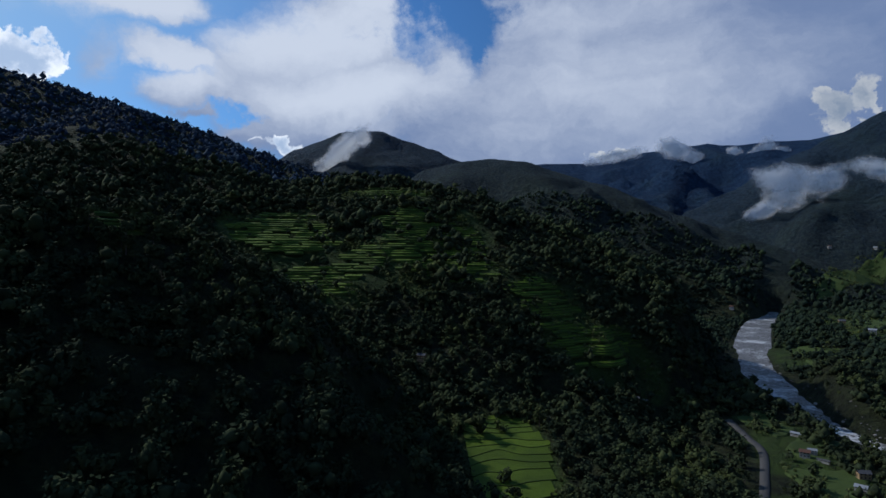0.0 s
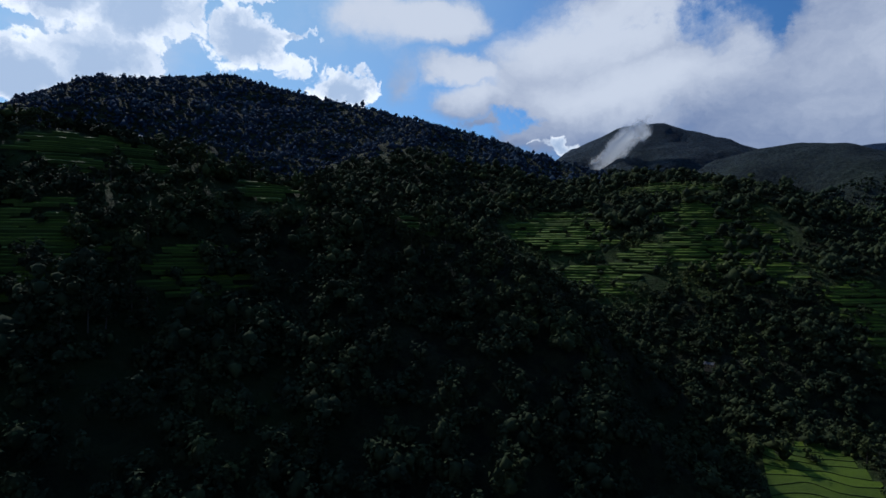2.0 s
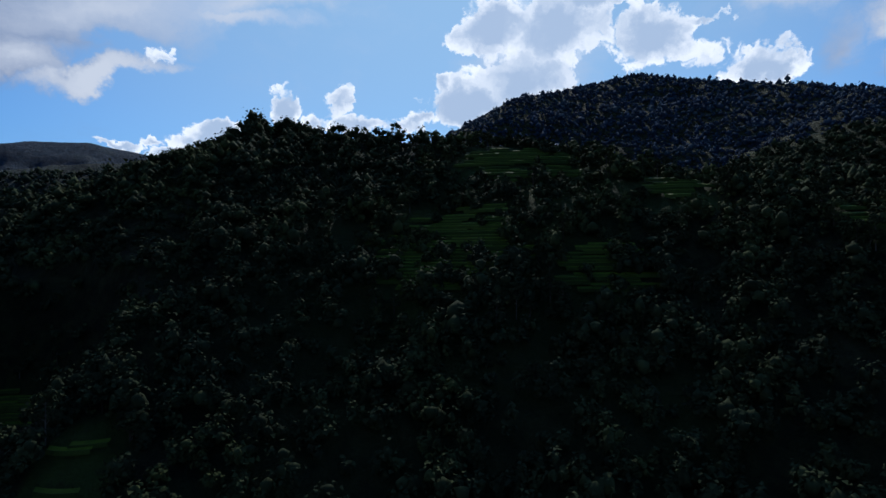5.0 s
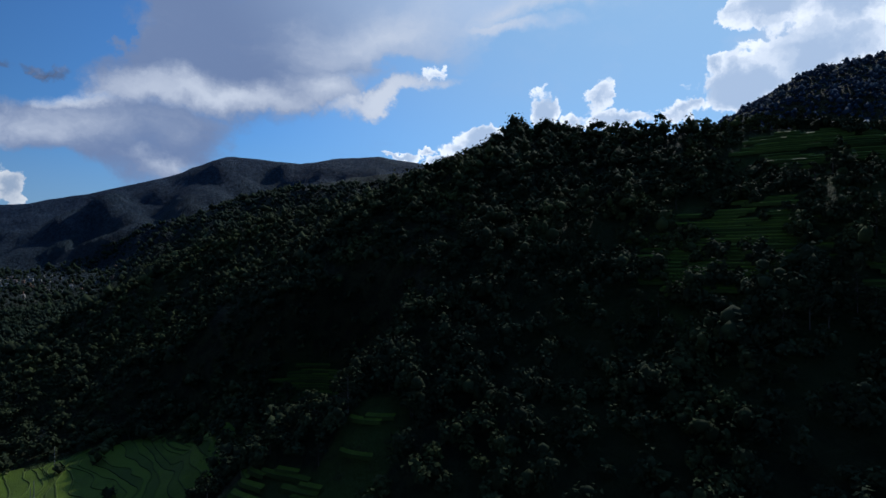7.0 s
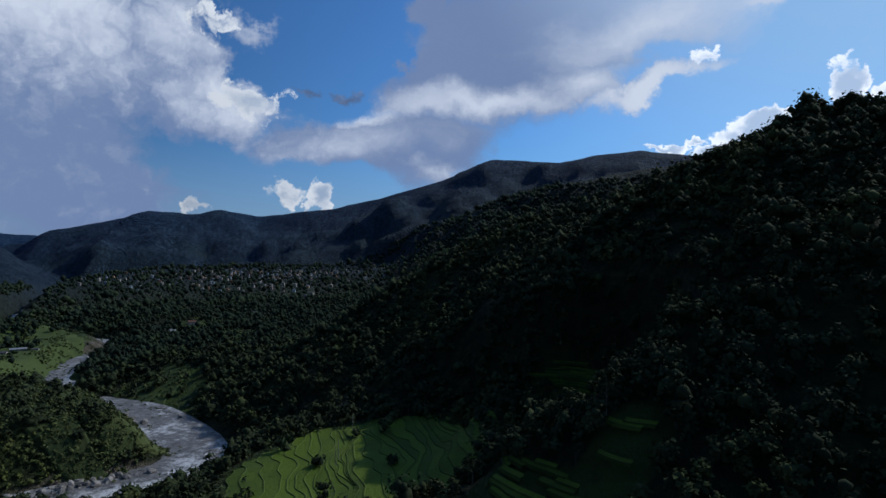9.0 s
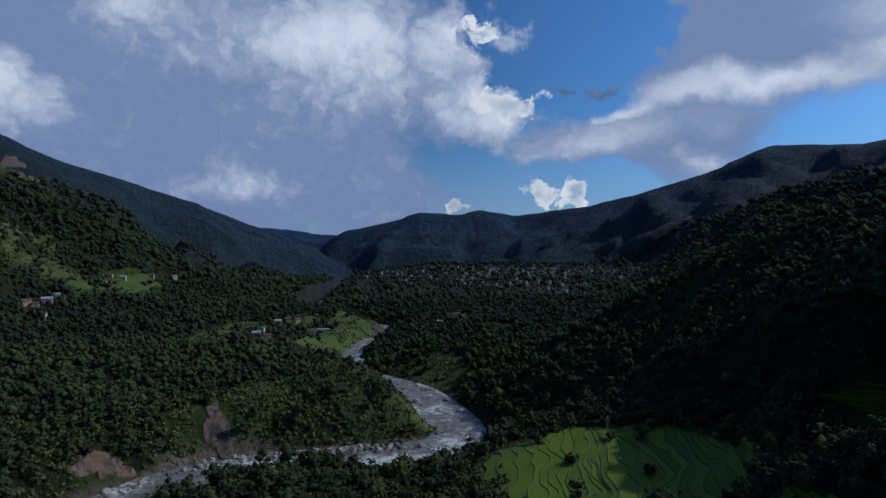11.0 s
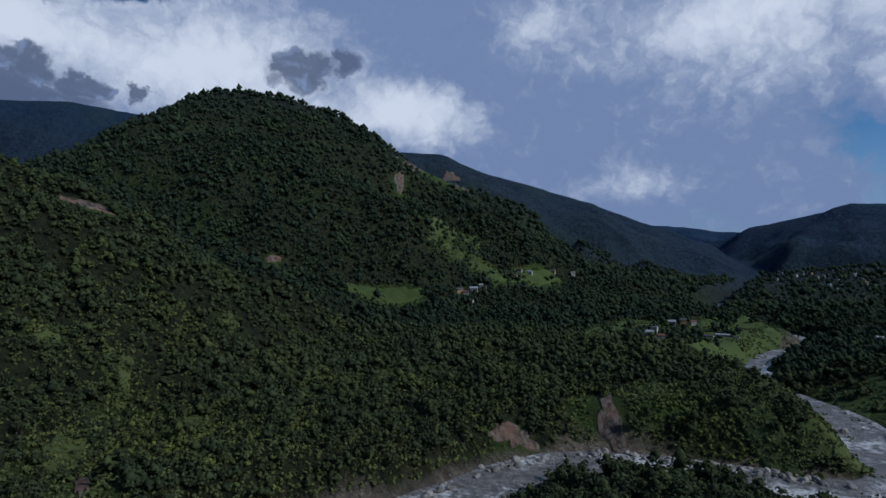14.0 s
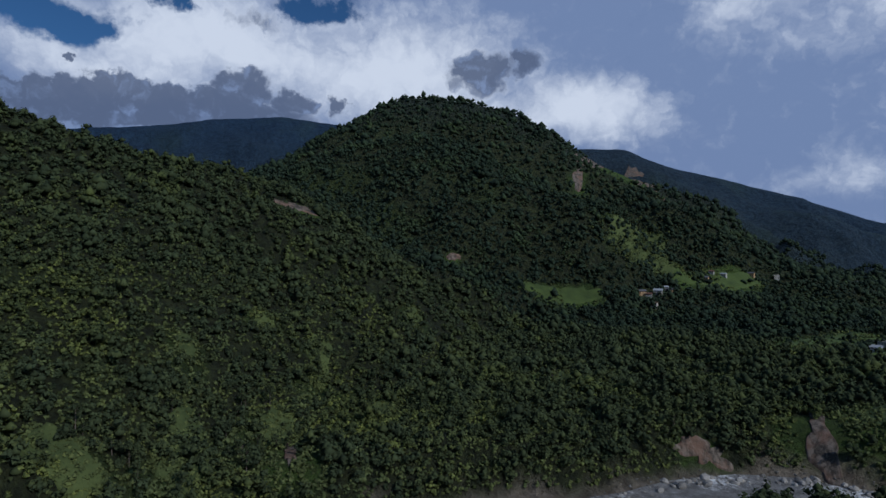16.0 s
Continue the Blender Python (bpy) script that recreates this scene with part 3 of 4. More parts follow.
SCRUBS = [
    (-107, -1156, 131, 32, 68), (-122, -1073, 63, 17, -150), (-293, -375, 30, 10, 166), (-254, -422, 63, 15, 92), (-135, -540, 43, 14, 78), (249, -249, 21, 12, -174), (219, -299, 34, 15, 123), (197, -359, 24, 14, 117),
    (207, -450, 22, 10, 115), (141, -426, 16, 12, 105), (249, -437, 14, 9, 120), (264, -359, 10, 7, 125), (161, -571, 12, 8, 100), (12, -517, 18, 10, 90),
    (-87, -578, 24, 16, 80), (-235, -663, 30, 16, 70), (-152, -663, 20, 12, 75), (-300, -440, 44, 22, 70), (-330, -560, 50, 26, 80)]


def uphill(x, y, reach=12.0):
    gx = ground_at(x + reach, y) - ground_at(x - reach, y)
    gy = ground_at(x, y + reach) - ground_at(x, y - reach)
    n = max(math.hypot(gx, gy), 1e-6)
    return np.array([gx / n, gy / n])


CLEAR = []      # x, y, axis, half width, half depth: ground with few trees
for x, y, hu, hv, rise in TERRACES:
    up = uphill(x, y)
    CLEAR.append((x - 6 * up[0], y - 6 * up[1], np.array([up[1], -up[0]]), hu * 1.02, hv * 1.08 + 7))
for x, y, hu, hv, turn in MEADOWS + SCARS + SCRUBS:
    low = 9 + 0.022 * math.hypot(x, y) if surface_z(x, y) < 60 else 9         # the trees before a flat meadow are low
    k = low / math.hypot(x, y)
    CLEAR.append((x * (1 - k), y * (1 - k), np.array([math.cos(radians(turn)), math.sin(radians(turn))]), hu + 7, hv + low - 1))


SPARSE = {c[:2] for c in CLEAR[-len(SCRUBS):]}
FLATS = [(s[0], s[1], max(s[2], s[3]) * 1.2) for s in TERRACES if s[4] < 1.35 and surface_z(s[0], s[1]) < 60] + [(s[0], s[1], max(s[2], s[3]) * 1.2) for s in SCARS]


def openness(x, y):
    """1 inside cleared ground, 0 in the woods."""
    total = np.zeros(x.shape)
    ragged = fbm(x, y, 22, 3, 40)
    for cx, cy, axis, hu, hv in CLEAR:
        u = ((x - cx) * axis[0] + (y - cy) * axis[1]) / hu
        v = (-(x - cx) * axis[1] + (y - cy) * axis[0]) / hv
        total = np.maximum(total, (0.55 if (cx, cy) in SPARSE else 1.0) * np.clip((1.0 - (np.abs(u) ** 3 + np.abs(v) ** 3) + 0.7 * ragged) * 4, 0, 1))
    clumps = np.clip(1.1 - 7.0 * np.maximum(fbm(x, y, 38, 3, 41) + 0.01, 0), 0, 1)        # groups of trees are left standing
    for fx, fy, reach in FLATS:
        clumps = np.where(np.hypot(x - fx, y - fy) < reach, 1.0, clumps)
    return total * clumps


open_land = np.zeros(len(verts))
near_land = dist < 1700
open_land[near_land] = 0.85 * openness(verts[near_land, 0], verts[near_land, 1])
land.attributes["grass"].data.foreach_set("value", np.maximum(open_land, np.clip(patchy * 4 - 0.3, 0, 1) * np.clip(1.2 - dist / 1600, 0.12, 0.6)).astype(np.float32))


def field_look(dark, light, spots):
    def build(n):
        at = n.add("ShaderNodeNewGeometry").outputs["Position"]
        shift = n.add("ShaderNodeObjectInfo").outputs["Random"]
        f = n.math("ADD", n.math("MULTIPLY", n.noise(at, 0.05, 4.0, 0.6), 0.8), n.math("MULTIPLY", shift, 0.45))
        small = n.noise(at, 0.6, 5.0, 0.7)
        c = n.mix(n.step(f, 0.3, 0.8), rgb(*dark), rgb(*light))
        return n.mix(n.step(small, 0.5, 0.75, 0.0, 0.8), c, rgb(*spots)), small, 0.5
    return build


PADDY = surface("rice_paddy", field_look((0.050, 0.082, 0.006), (0.094, 0.145, 0.008), (0.042, 0.066, 0.008)), 0.8)
RISER = surface("weedy_riser", field_look((0.032, 0.052, 0.011), (0.070, 0.104, 0.020), (0.026, 0.038, 0.012)), 0.95)
SCRUB = surface("rough_scrub", field_look((0.032, 0.046, 0.016), (0.076, 0.096, 0.030), (0.022, 0.032, 0.012)), 0.95)
MEADOW = surface("meadow_grass", field_look((0.030, 0.046, 0.014), (0.062, 0.090, 0.022), (0.022, 0.033, 0.012)), 0.9)


def earth_look(n):
    at = n.add("ShaderNodeNewGeometry").outputs["Position"]
    fall = n.add("ShaderNodeVectorMath", [at, (1.0, 1.0, 0.12)], operation="MULTIPLY").outputs[0]
    streak, blot = n.noise(fall, 0.2, 7.0, 0.75), n.noise(at, 0.07, 4.0, 0.6)
    c = n.mix(n.step(streak, 0.42, 0.6), rgb(0.04, 0.034, 0.028), rgb(0.17, 0.14, 0.115))
    return n.mix(n.step(blot, 0.45, 0.65, 0.0, 0.7), c, rgb(0.17, 0.10, 0.07)), streak, 1.5


EARTH = surface("bare_earth", earth_look, 0.95)


def terrace_field(x, y, hu, hv, rise, rg):
    """Steps of a paddy slope, each one a level strip behind a weedy bank."""
    up = uphill(x, y)
    side = np.array([up[1], -up[0]])
    n = max(8, int(2 * hu / 3.0))
    us, vs = np.linspace(-hu, hu, n), np.linspace(-hv * 1.6, hv * 1.6, 90)
    U, V = np.meshgrid(us, vs, indexing="ij")
    X, Y = x + U * side[0] + V * up[0], y + U * side[1] + V * up[1]
    Z = surface_z(X, Y)
    Z = np.maximum.accumulate(Z + 0.004 * V, axis=1)
    mid = Z[n // 2]
    low, high = np.interp([-hv, hv], vs, mid)
    levels = np.arange(low, high + rise, rise)
    count = len(levels) - 1
    if count < 2:
        return
    cut = np.array([np.interp(levels, z, vs) for z in Z])              # v of each level at each u
    step = min(8.0, 2 * hv / count)
    cut += 1.2 * fbm(us[:, None] + 0 * cut, cut * 2.5, 13, 3, int(abs(x))) * step + 3.5 * fbm(us, us * 0, 34, 3, 5)[:, None] * step
    gentle = (high - low) / (2 * hv) < (0.24 if rise < 1.35 else 0.13)
    if gentle:                                  # level ground: bunds wander across the field
        rank = np.arange(len(levels))
        cut = (-hv + 2 * hv * rank / count)[None, :] + 30 * fbm(us[:, None] + 0 * rank[None, :], rank[None, :] * 9.0 + 0 * us[:, None], 40, 3, 5) + 0.0016 * (us ** 2)[:, None]
    room = 0.6 * np.arange(cut.shape[1])                               # no strip is narrower than a footpath
    cut = np.maximum.accumulate(cut - room, axis=1) + room
    z0 = ground_at(x, y)
    root = base("rice_terrace", (x, y, z0), "terraced green rice paddies with dark weedy banks on the hillside", "terrace", "rice terraces on the slopes", kind="structure")
    lip = min(0.22, rise * 0.14)

    def plot(pick, k, shift):
        if len(pick) < 4:
            return
        top = levels[k + 1] + 0.35 + shift
        a, b = cut[pick, k], np.minimum(cut[pick, k + 1], cut[pick, k] + (60 if gentle else 22))
        keep = b - a > 0.4
        if keep.sum() < 4:
            return
        pick, a, b = pick[keep], a[keep], b[keep]
        rim = np.minimum(0.5, (b - a) * 0.2)
        edge = top - 0.7 * rise                       # the strips lean a little with the slope
        rows = [(a - 0.25, np.full(len(a), top - rise - 0.9)), (a, np.full(len(a), edge + lip)), (a + rim, np.full(len(a), edge + lip)),
                (a + rim * 1.5, np.full(len(a), edge)), (b + 0.3, np.full(len(a), top))]
        P = []
        for j, (v, z) in enumerate(rows):
            if gentle:
                z = surface_z(x + us[pick] * side[0] + v * up[0], y + us[pick] * side[1] + v * up[1]) + (-0.6, 0.75, 0.7, 0.5, 0.4)[j]
            P.append(np.stack([us[pick] * side[0] + v * up[0], us[pick] * side[1] + v * up[1], z - z0], -1))
        P = np.array(P)
        m = len(pick)
        idx = np.arange(5 * m).reshape(5, m)
        quads = np.stack([idx[:-1, :-1], idx[:-1, 1:], idx[1:, 1:], idx[1:, :-1]], -1)
        me = mesh_of("terrace_step", P.reshape(-1, 3), quads.reshape(-1, 4), PADDY)
        me.materials.append(RISER)
        slot = np.zeros((4, m - 1), np.int32)
        slot[:2] = 1
        me.polygons.foreach_set("material_index", slot.ravel())
        part("terrace_step", me, PADDY, root)

    for k in range(count):
        f = abs((k + 0.5) / count * 2 - 1)
        wide = (1 - f ** 2) ** 0.5 * rg.uniform(0.66, 1.0)
        off = rg.uniform(-0.22, 0.22)
        if gentle:
            wide, off = (1 - f ** 3) ** 0.45 * rg.uniform(0.92, 1.0), 0.07 * math.sin(k * 0.8 + x)
        lo, hi = (off - wide) * hu, (off + wide) * hu
        cuts = [lo, hi] if gentle else [lo, *np.sort(rg.uniform(lo, hi, int(rg.integers(0, 3)))), hi]
        for lo, hi in zip(cuts[:-1], cuts[1:]):          # a strip may be cut into several plots
            if gentle or rg.random() > 0.12:
                plot(np.where((us > lo) & (us < hi - (0 if gentle else rg.uniform(0, 6))))[0], k, 0 if gentle else rg.uniform(-0.3, 0.3))


def laid_patch(name, x, y, hu, hv, turn, material, label, category, lift, rg):
    """A sheet that lies on the ground, with a ragged rim."""
    n, m = 26, 12
    ax = np.array([math.cos(radians(turn)), math.sin(radians(turn))])
    ay = np.array([-ax[1], ax[0]])
    th = np.linspace(0, 2 * math.pi, n * 2, endpoint=False)
    sq = (np.abs(np.cos(th)) ** 2.6 + np.abs(np.sin(th)) ** 2.6) ** (-1 / 2.6)
    ragged = sq * (0.95 + (1.7 if category == "landslide" else 1.1) * fbm(np.cos(th) * 2 + x, np.sin(th) * 2 + y, 1.1, 4, 7))
    rows = np.linspace(0.02, 1, m)
    u, v = rows[:, None] * ragged * np.cos(th) * hu, rows[:, None] * ragged * np.sin(th) * hv
    bend = fbm(u / hu * 1.1 + x, u * 0 + y, 1.0, 2, 12)
    v = v * (0.95 + 0.5 * fbm(u / hu * 1.5 + y, u * 0, 1.0, 2, 13)) + hv * 0.4 * bend
    X, Y = x + u * ax[0] + v * ay[0], y + u * ax[1] + v * ay[1]
    Z = surface_z(X, Y) + lift + 0.5 * fbm(X, Y, 8, 2, 3)
    Z[-1] -= lift + 2.0
    k = len(th)
    idx = np.arange(m * k).reshape(m, k)
    nxt = np.roll(idx, -1, axis=1)
    quads = np.stack([idx[:-1], idx[1:], nxt[1:], nxt[:-1]], -1).reshape(-1, 4)
    me = mesh_of(name, np.stack([X, Y, Z], -1).reshape(-1, 3), quads, material, True)
    return tagged(new(name, me), label, category, kind="structure")


rg = np.random.default_rng(11)
for x, y, hu, hv, rise in TERRACES:
    terrace_field(x, y, hu, hv, rise, rg)
for x, y, hu, hv, turn in MEADOWS:
    far = math.hypot(x, y)
    laid_patch("meadow", x, y, hu, hv, turn, MEADOW, "open green meadow between woods on the valley side", "meadow", 0.5 + far / 900, rg)
for x, y, hu, hv, turn in SCRUBS:
    laid_patch("scrub", x, y, hu, hv, turn, SCRUB, "rough olive scrub and grass on the valley side", "scrub", 1.0 + math.hypot(x, y) / 600, rg)
for x, y, hu, hv, turn in SCARS:
    far = math.hypot(x, y)
    laid_patch("landslide_scar", x, y, hu, hv, turn, EARTH, "bare brown landslide scar on a wooded slope", "landslide", 0.5 + far / 900, rg)

# ---- woods ----
ROAD = smooth_line([(169, 313), (190, 351), (213, 396), (218, 425), (224, 466)], 4.0)
rng = np.random.default_rng(4)
FAR_LEAVES = surface("far_forest_leaves", leaf_look((0.015, 0.022, 0.015), (0.041, 0.060, 0.033)), 0.85, 0.04)
BUSH_LEAVES = surface("bush_leaves", leaf_look((0.044, 0.056, 0.022), (0.132, 0.154, 0.052)), 0.8, 0.05)
# haze painted into the leaf colour: bluish, with little contrast
HAZED_LEAVES = surface("blue_green_forest_leaves", leaf_look((0.034, 0.056, 0.086), (0.040, 0.066, 0.100)), 0.85, 0.04)


def ico(level):
    bm = bmesh.new()
    bmesh.ops.create_icosphere(bm, subdivisions=level, radius=1.0)
    v = np.array([q.co[:] for q in bm.verts])
    f = np.array([[q.index for q in p.verts] for p in bm.faces])
    bm.free()
    return v, f


def crowns(places, sizes, core, sprays, leaf):
    """Many crowns in one mesh: a dark lumpy heart each, clothed in small leafy sprays."""
    v0, f0 = ico(1) if core == 20 else (np.array([(1, 0, 0), (-1, 0, 0), (0, 1, 0), (0, -1, 0), (0, 0, 1), (0, 0, -1)], float),
                                        np.array([(0, 2, 4), (2, 1, 4), (1, 3, 4), (3, 0, 4), (2, 0, 5), (1, 2, 5), (3, 1, 5), (0, 3, 5)]))
    n = len(places)
    lump = 1 + np.clip(rng.normal(0, 0.24, (n, len(v0), 1)), -0.4, 0.28)
    scale = np.stack([sizes * rng.uniform(0.75, 1.25, n), sizes * rng.uniform(0.75, 1.25, n), sizes * (rng.uniform(0.9, 1.5, n) if sprays > 20 else rng.uniform(0.8, 1.25, n))], -1)[:, None, :]
    V = (v0[None] * lump * scale * (0.52 if sprays > 18 else 0.7 if sprays > 8 else 0.88) + places[:, None, :]).reshape(-1, 3)
    F = (f0[None] + (np.arange(n) * len(v0))[:, None, None]).reshape(-1, 3)
    if not sprays:
        return V, F
    d = rng.normal(0, 1, (n, sprays, 3))
    d[..., 2] = np.abs(d[..., 2]) * 1.1 - 0.35
    d /= np.linalg.norm(d, axis=-1, keepdims=True)
    lobes = rng.normal(0, 1, (n, 5, 3))                      # sprays gather in a few boughs
    lobes[..., 2] = np.abs(lobes[..., 2])
    lobes /= np.linalg.norm(lobes, axis=-1, keepdims=True)
    swell = np.max(np.einsum("nsk,nlk->nsl", d, lobes), axis=-1, keepdims=True)
    c = d * scale * (0.74 + 0.32 * np.clip(swell, 0, 1) ** 2 + rng.normal(0, 0.07, (n, sprays, 1))) + places[:, None, :]
    s = leaf * rng.uniform(0.6, 1.5, (n, sprays, 1))
    up = d * 0.8 + np.array([0, 0, 0.35]) + rng.normal(0, 0.38, (n, sprays, 3))
    u = np.cross(up, rng.normal(0, 1, (n, sprays, 3)))
    u /= np.linalg.norm(u, axis=-1, keepdims=True)
    q = np.cross(up, u)
    q /= np.linalg.norm(q, axis=-1, keepdims=True)
    L = np.stack([c + u * s, c - u * s * 0.6 + q * s * 0.9, c - u * s * 0.5 - q * s], 2).reshape(-1, 3)
    k = np.arange(n * sprays)[:, None] * 3 + len(V)
    return np.vstack([V, L]), np.vstack([F, np.hstack([k, k + 1, k + 2])])


# the land as rings, to tell slopes that lie open to the valley from those behind the crests
rise_angle = np.arctan2(RING_Z - 150, RING_R[:, None])
skyline = np.maximum.accumulate(rise_angle, axis=0)


def faces_valley(x, y, z):
    r = np.hypot(x, y)
    az = (np.degrees(np.arctan2(-x, y)) + 48) % 360 - 48
    i = np.clip(np.searchsorted(RING_R, r) - 2, 0, len(RING_R) - 1)
    j = np.clip(np.searchsorted(RING_AZ, az), 0, len(RING_AZ) - 1)
    return np.arctan2(z + 11 - 150, r) > skyline[i, j]


def scatter(r0, r1, spacing, seed):
    rg = np.random.default_rng(seed)
    span = radians(284)
    n = int(0.5 * span * (r1 * r1 - r0 * r0) / spacing ** 2)
    r = np.sqrt(rg.uniform(r0 * r0, r1 * r1, n))
    a = radians(-46) + rg.uniform(0, span, n)
    return -r * np.sin(a), r * np.cos(a), rg


# from, to, spacing, tree radius, boughs a tree, sprays a bough, their size, material
BANDS = [(150, 330, 6.4, 3.9, 5, 22, 0.74, LEAVES), (330, 520, 5.8, 3.9, 4, 10, 1.0, LEAVES), (520, 760, 6.2, 4.0, 3, 5, 1.4, LEAVES),
         (760, 960, 6.4, 4.2, 2, 4, 1.5, FAR_LEAVES), (960, 1350, 7.4, 4.8, 2, 2, 2.0, FAR_LEAVES), (1350, 2300, 11.0, 5.4, 1, 3, 2.3, FAR_LEAVES)]


def boughs(at, s, count, rg):
    """Splits each tree into rounded boughs round its middle, so that crowns are uneven and stand apart."""
    if count == 1:
        return at, s
    n = len(at)
    tall = rg.uniform(0.7, 1.7, (n, 1, 1))
    d = rg.normal(0, 1, (n, count, 3))
    d /= np.linalg.norm(d, axis=-1, keepdims=True)
    d[:, 0] *= 0.2
    d = d * s[:, None, None] * 0.62
    d[..., 2:] *= tall
    small = s[:, None] * rg.uniform(0.42, 0.72, (n, count))
    small[:, 0] *= 1.15
    return (at[:, None, :] + d).reshape(-1, 3), small.ravel()


for k, (r0, r1, gap, size, count, sprays, leaf, stuff) in enumerate(BANDS):
    x, y, rg = scatter(r0, r1, gap, 50 + k)
    d, bank = to_line(x, y, river_line)
    keep = (d > RIVER_HALF + np.where((bank > 0) & (x < 60), 19, 13) + 12 * rg.random(len(x))) & (rg.random(len(x)) > np.where(np.hypot(x, y) < 345, 0.985, 0.95) * openness(x, y))
    side = (np.hypot(x, y) < 1100) & (x > 0) & (d < 46) & (y > 0) & (bank < 0)      # the near bank upstream is mostly open
    keep &= ~side | (rg.random(len(x)) < 0.12)
    keep &= ~((d < 52) & (x < -235) & (bank > 0) & (y < -330) & (y > -900)) | (rg.random(len(x)) < 0.1)      # open scrub along the bend
    keep &= to_line(x, y, ROAD)[0] > 11
    town = (np.abs((np.degrees(np.arctan2(-x, y)) % 360) - 133) < 17) & (np.hypot(x, y) > 1480) & (np.hypot(x, y) < 2250)
    keep &= ~town | (rg.random(len(x)) < 0.33)
    keep &= (np.hypot(x, y) < 1800) | (np.abs((np.degrees(np.arctan2(-x, y)) % 360) - 133) < 30)
    x, y = x[keep], y[keep]
    z = surface_z(x, y)
    thin = fbm(x, y, 90, 3, 60)
    keep = (faces_valley(x, y, z) | (rg.random(len(x)) < 0.12)) & (rg.random(len(x)) < 0.95 + 1.2 * np.minimum(thin + 0.1, 0))
    x, y, z, thin = x[keep], y[keep], z[keep], thin[keep]
    s = size * np.clip(rg.lognormal(-0.06, 0.36, len(x)), 0.35, 2.0) * (1 + 0.5 * thin + 0.7 * fbm(x, y, 28, 2, 61))
    at = np.stack([x, y, z + s * rg.uniform(0.45, 1.1, len(x)) + 0.4], -1)
    hill = ((x < -150) & (y > 300) & (np.degrees(np.arctan2(-x, y)) < 72))        # the backlit high hill, whose leaves have haze painted into their colour
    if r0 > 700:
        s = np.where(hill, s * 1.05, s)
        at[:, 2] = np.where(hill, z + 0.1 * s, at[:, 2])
    for here, leafage in ((hill, HAZED_LEAVES), (~hill, stuff)) if r0 > 700 else ((x == x, stuff),):
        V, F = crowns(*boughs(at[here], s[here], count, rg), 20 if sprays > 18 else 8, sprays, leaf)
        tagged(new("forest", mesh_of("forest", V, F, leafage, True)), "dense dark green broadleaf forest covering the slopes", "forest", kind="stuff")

# bushes that break up the open ground
at, s = [], []
rg = np.random.default_rng(64)
banked = [(x, y, hu, hv, math.degrees(math.atan2(-uphill(x, y)[0], uphill(x, y)[1]))) for x, y, hu, hv, rise in TERRACES]
for x, y, hu, hv, turn in MEADOWS + SCRUBS + banked:
    rough = (x, y, hu, hv, turn) in SCRUBS
    n = min(900, int(hu * hv * 4 / (7.0 if rough else 14.0 if (x, y, hu, hv, turn) in banked else 30.0)))
    u, v = rg.uniform(-1.15, 1.15, n) * hu, rg.uniform(-1.2, 1.2, n) * hv
    c, w = math.cos(radians(turn)), math.sin(radians(turn))
    px, py = x + u * c - v * w, y + u * w + v * c
    if (x, y, hu, hv, turn) in banked and math.hypot(x, y) < 420:            # only round the rim
        rim = np.abs(u / hu) ** 2 + np.abs(v / hv) ** 2 > 0.95
        px, py = px[rim], py[rim]
    here = fbm(px, py, 30, 3, 71) > (-0.12 if rough else 0.0)
    px, py = px[here], py[here]
    k = (0.55 + math.hypot(x, y) / 1100) * np.clip(rg.lognormal(0, 0.4, len(px)), 0.4, 2.2)
    at.append(np.stack([px, py, surface_z(px, py) + 0.6 + math.hypot(x, y) / 900 + k * 0.4], -1))
    s.append(k)
# scrub between the trees of the slope across the river, thickest along its bank
x, y, rg = scatter(300, 580, 2.9, 65)
turn = np.degrees(np.arctan2(-x, y)) % 360
d, bank = to_line(x, y, river_line)
ok = (turn > 132) & (turn < 238) & (d > RIVER_HALF + 17) & (bank > 0) & (rg.random(len(x)) < np.clip(1.25 - d / 240, 0.45, 1))
x, y, d = x[ok], y[ok], d[ok]
z = surface_z(x, y)
ok = faces_valley(x, y, z) & (to_line(x, y, ROAD)[0] > 11)
for cx, cy, hu, hv, turn in SCARS:
    c, w = math.cos(radians(turn)), math.sin(radians(turn))
    u, v = ((x - cx) * c + (y - cy) * w) / (hu + 2), (-(x - cx) * w + (y - cy) * c) / (hv + 3)
    ok &= u ** 2 + v ** 2 > 1.1
k = 1.25 * np.clip(rg.lognormal(0, 0.4, len(x)), 0.4, 2.4)
at.append(np.stack([x, y, z + k * 0.6], -1)[ok])
s.append(k[ok])
V, F = crowns(np.vstack(at), np.concatenate(s), 8, 9, 0.85)
tagged(new("undergrowth", mesh_of("undergrowth", V, F, BUSH_LEAVES, True)), "low olive bushes and undergrowth on the open slopes", "bushes", kind="stuff")

# ---- single trees ----
BARK = surface("bark", field_look((0.05, 0.04, 0.03), (0.14, 0.12, 0.10), (0.03, 0.025, 0.02)), 0.95)


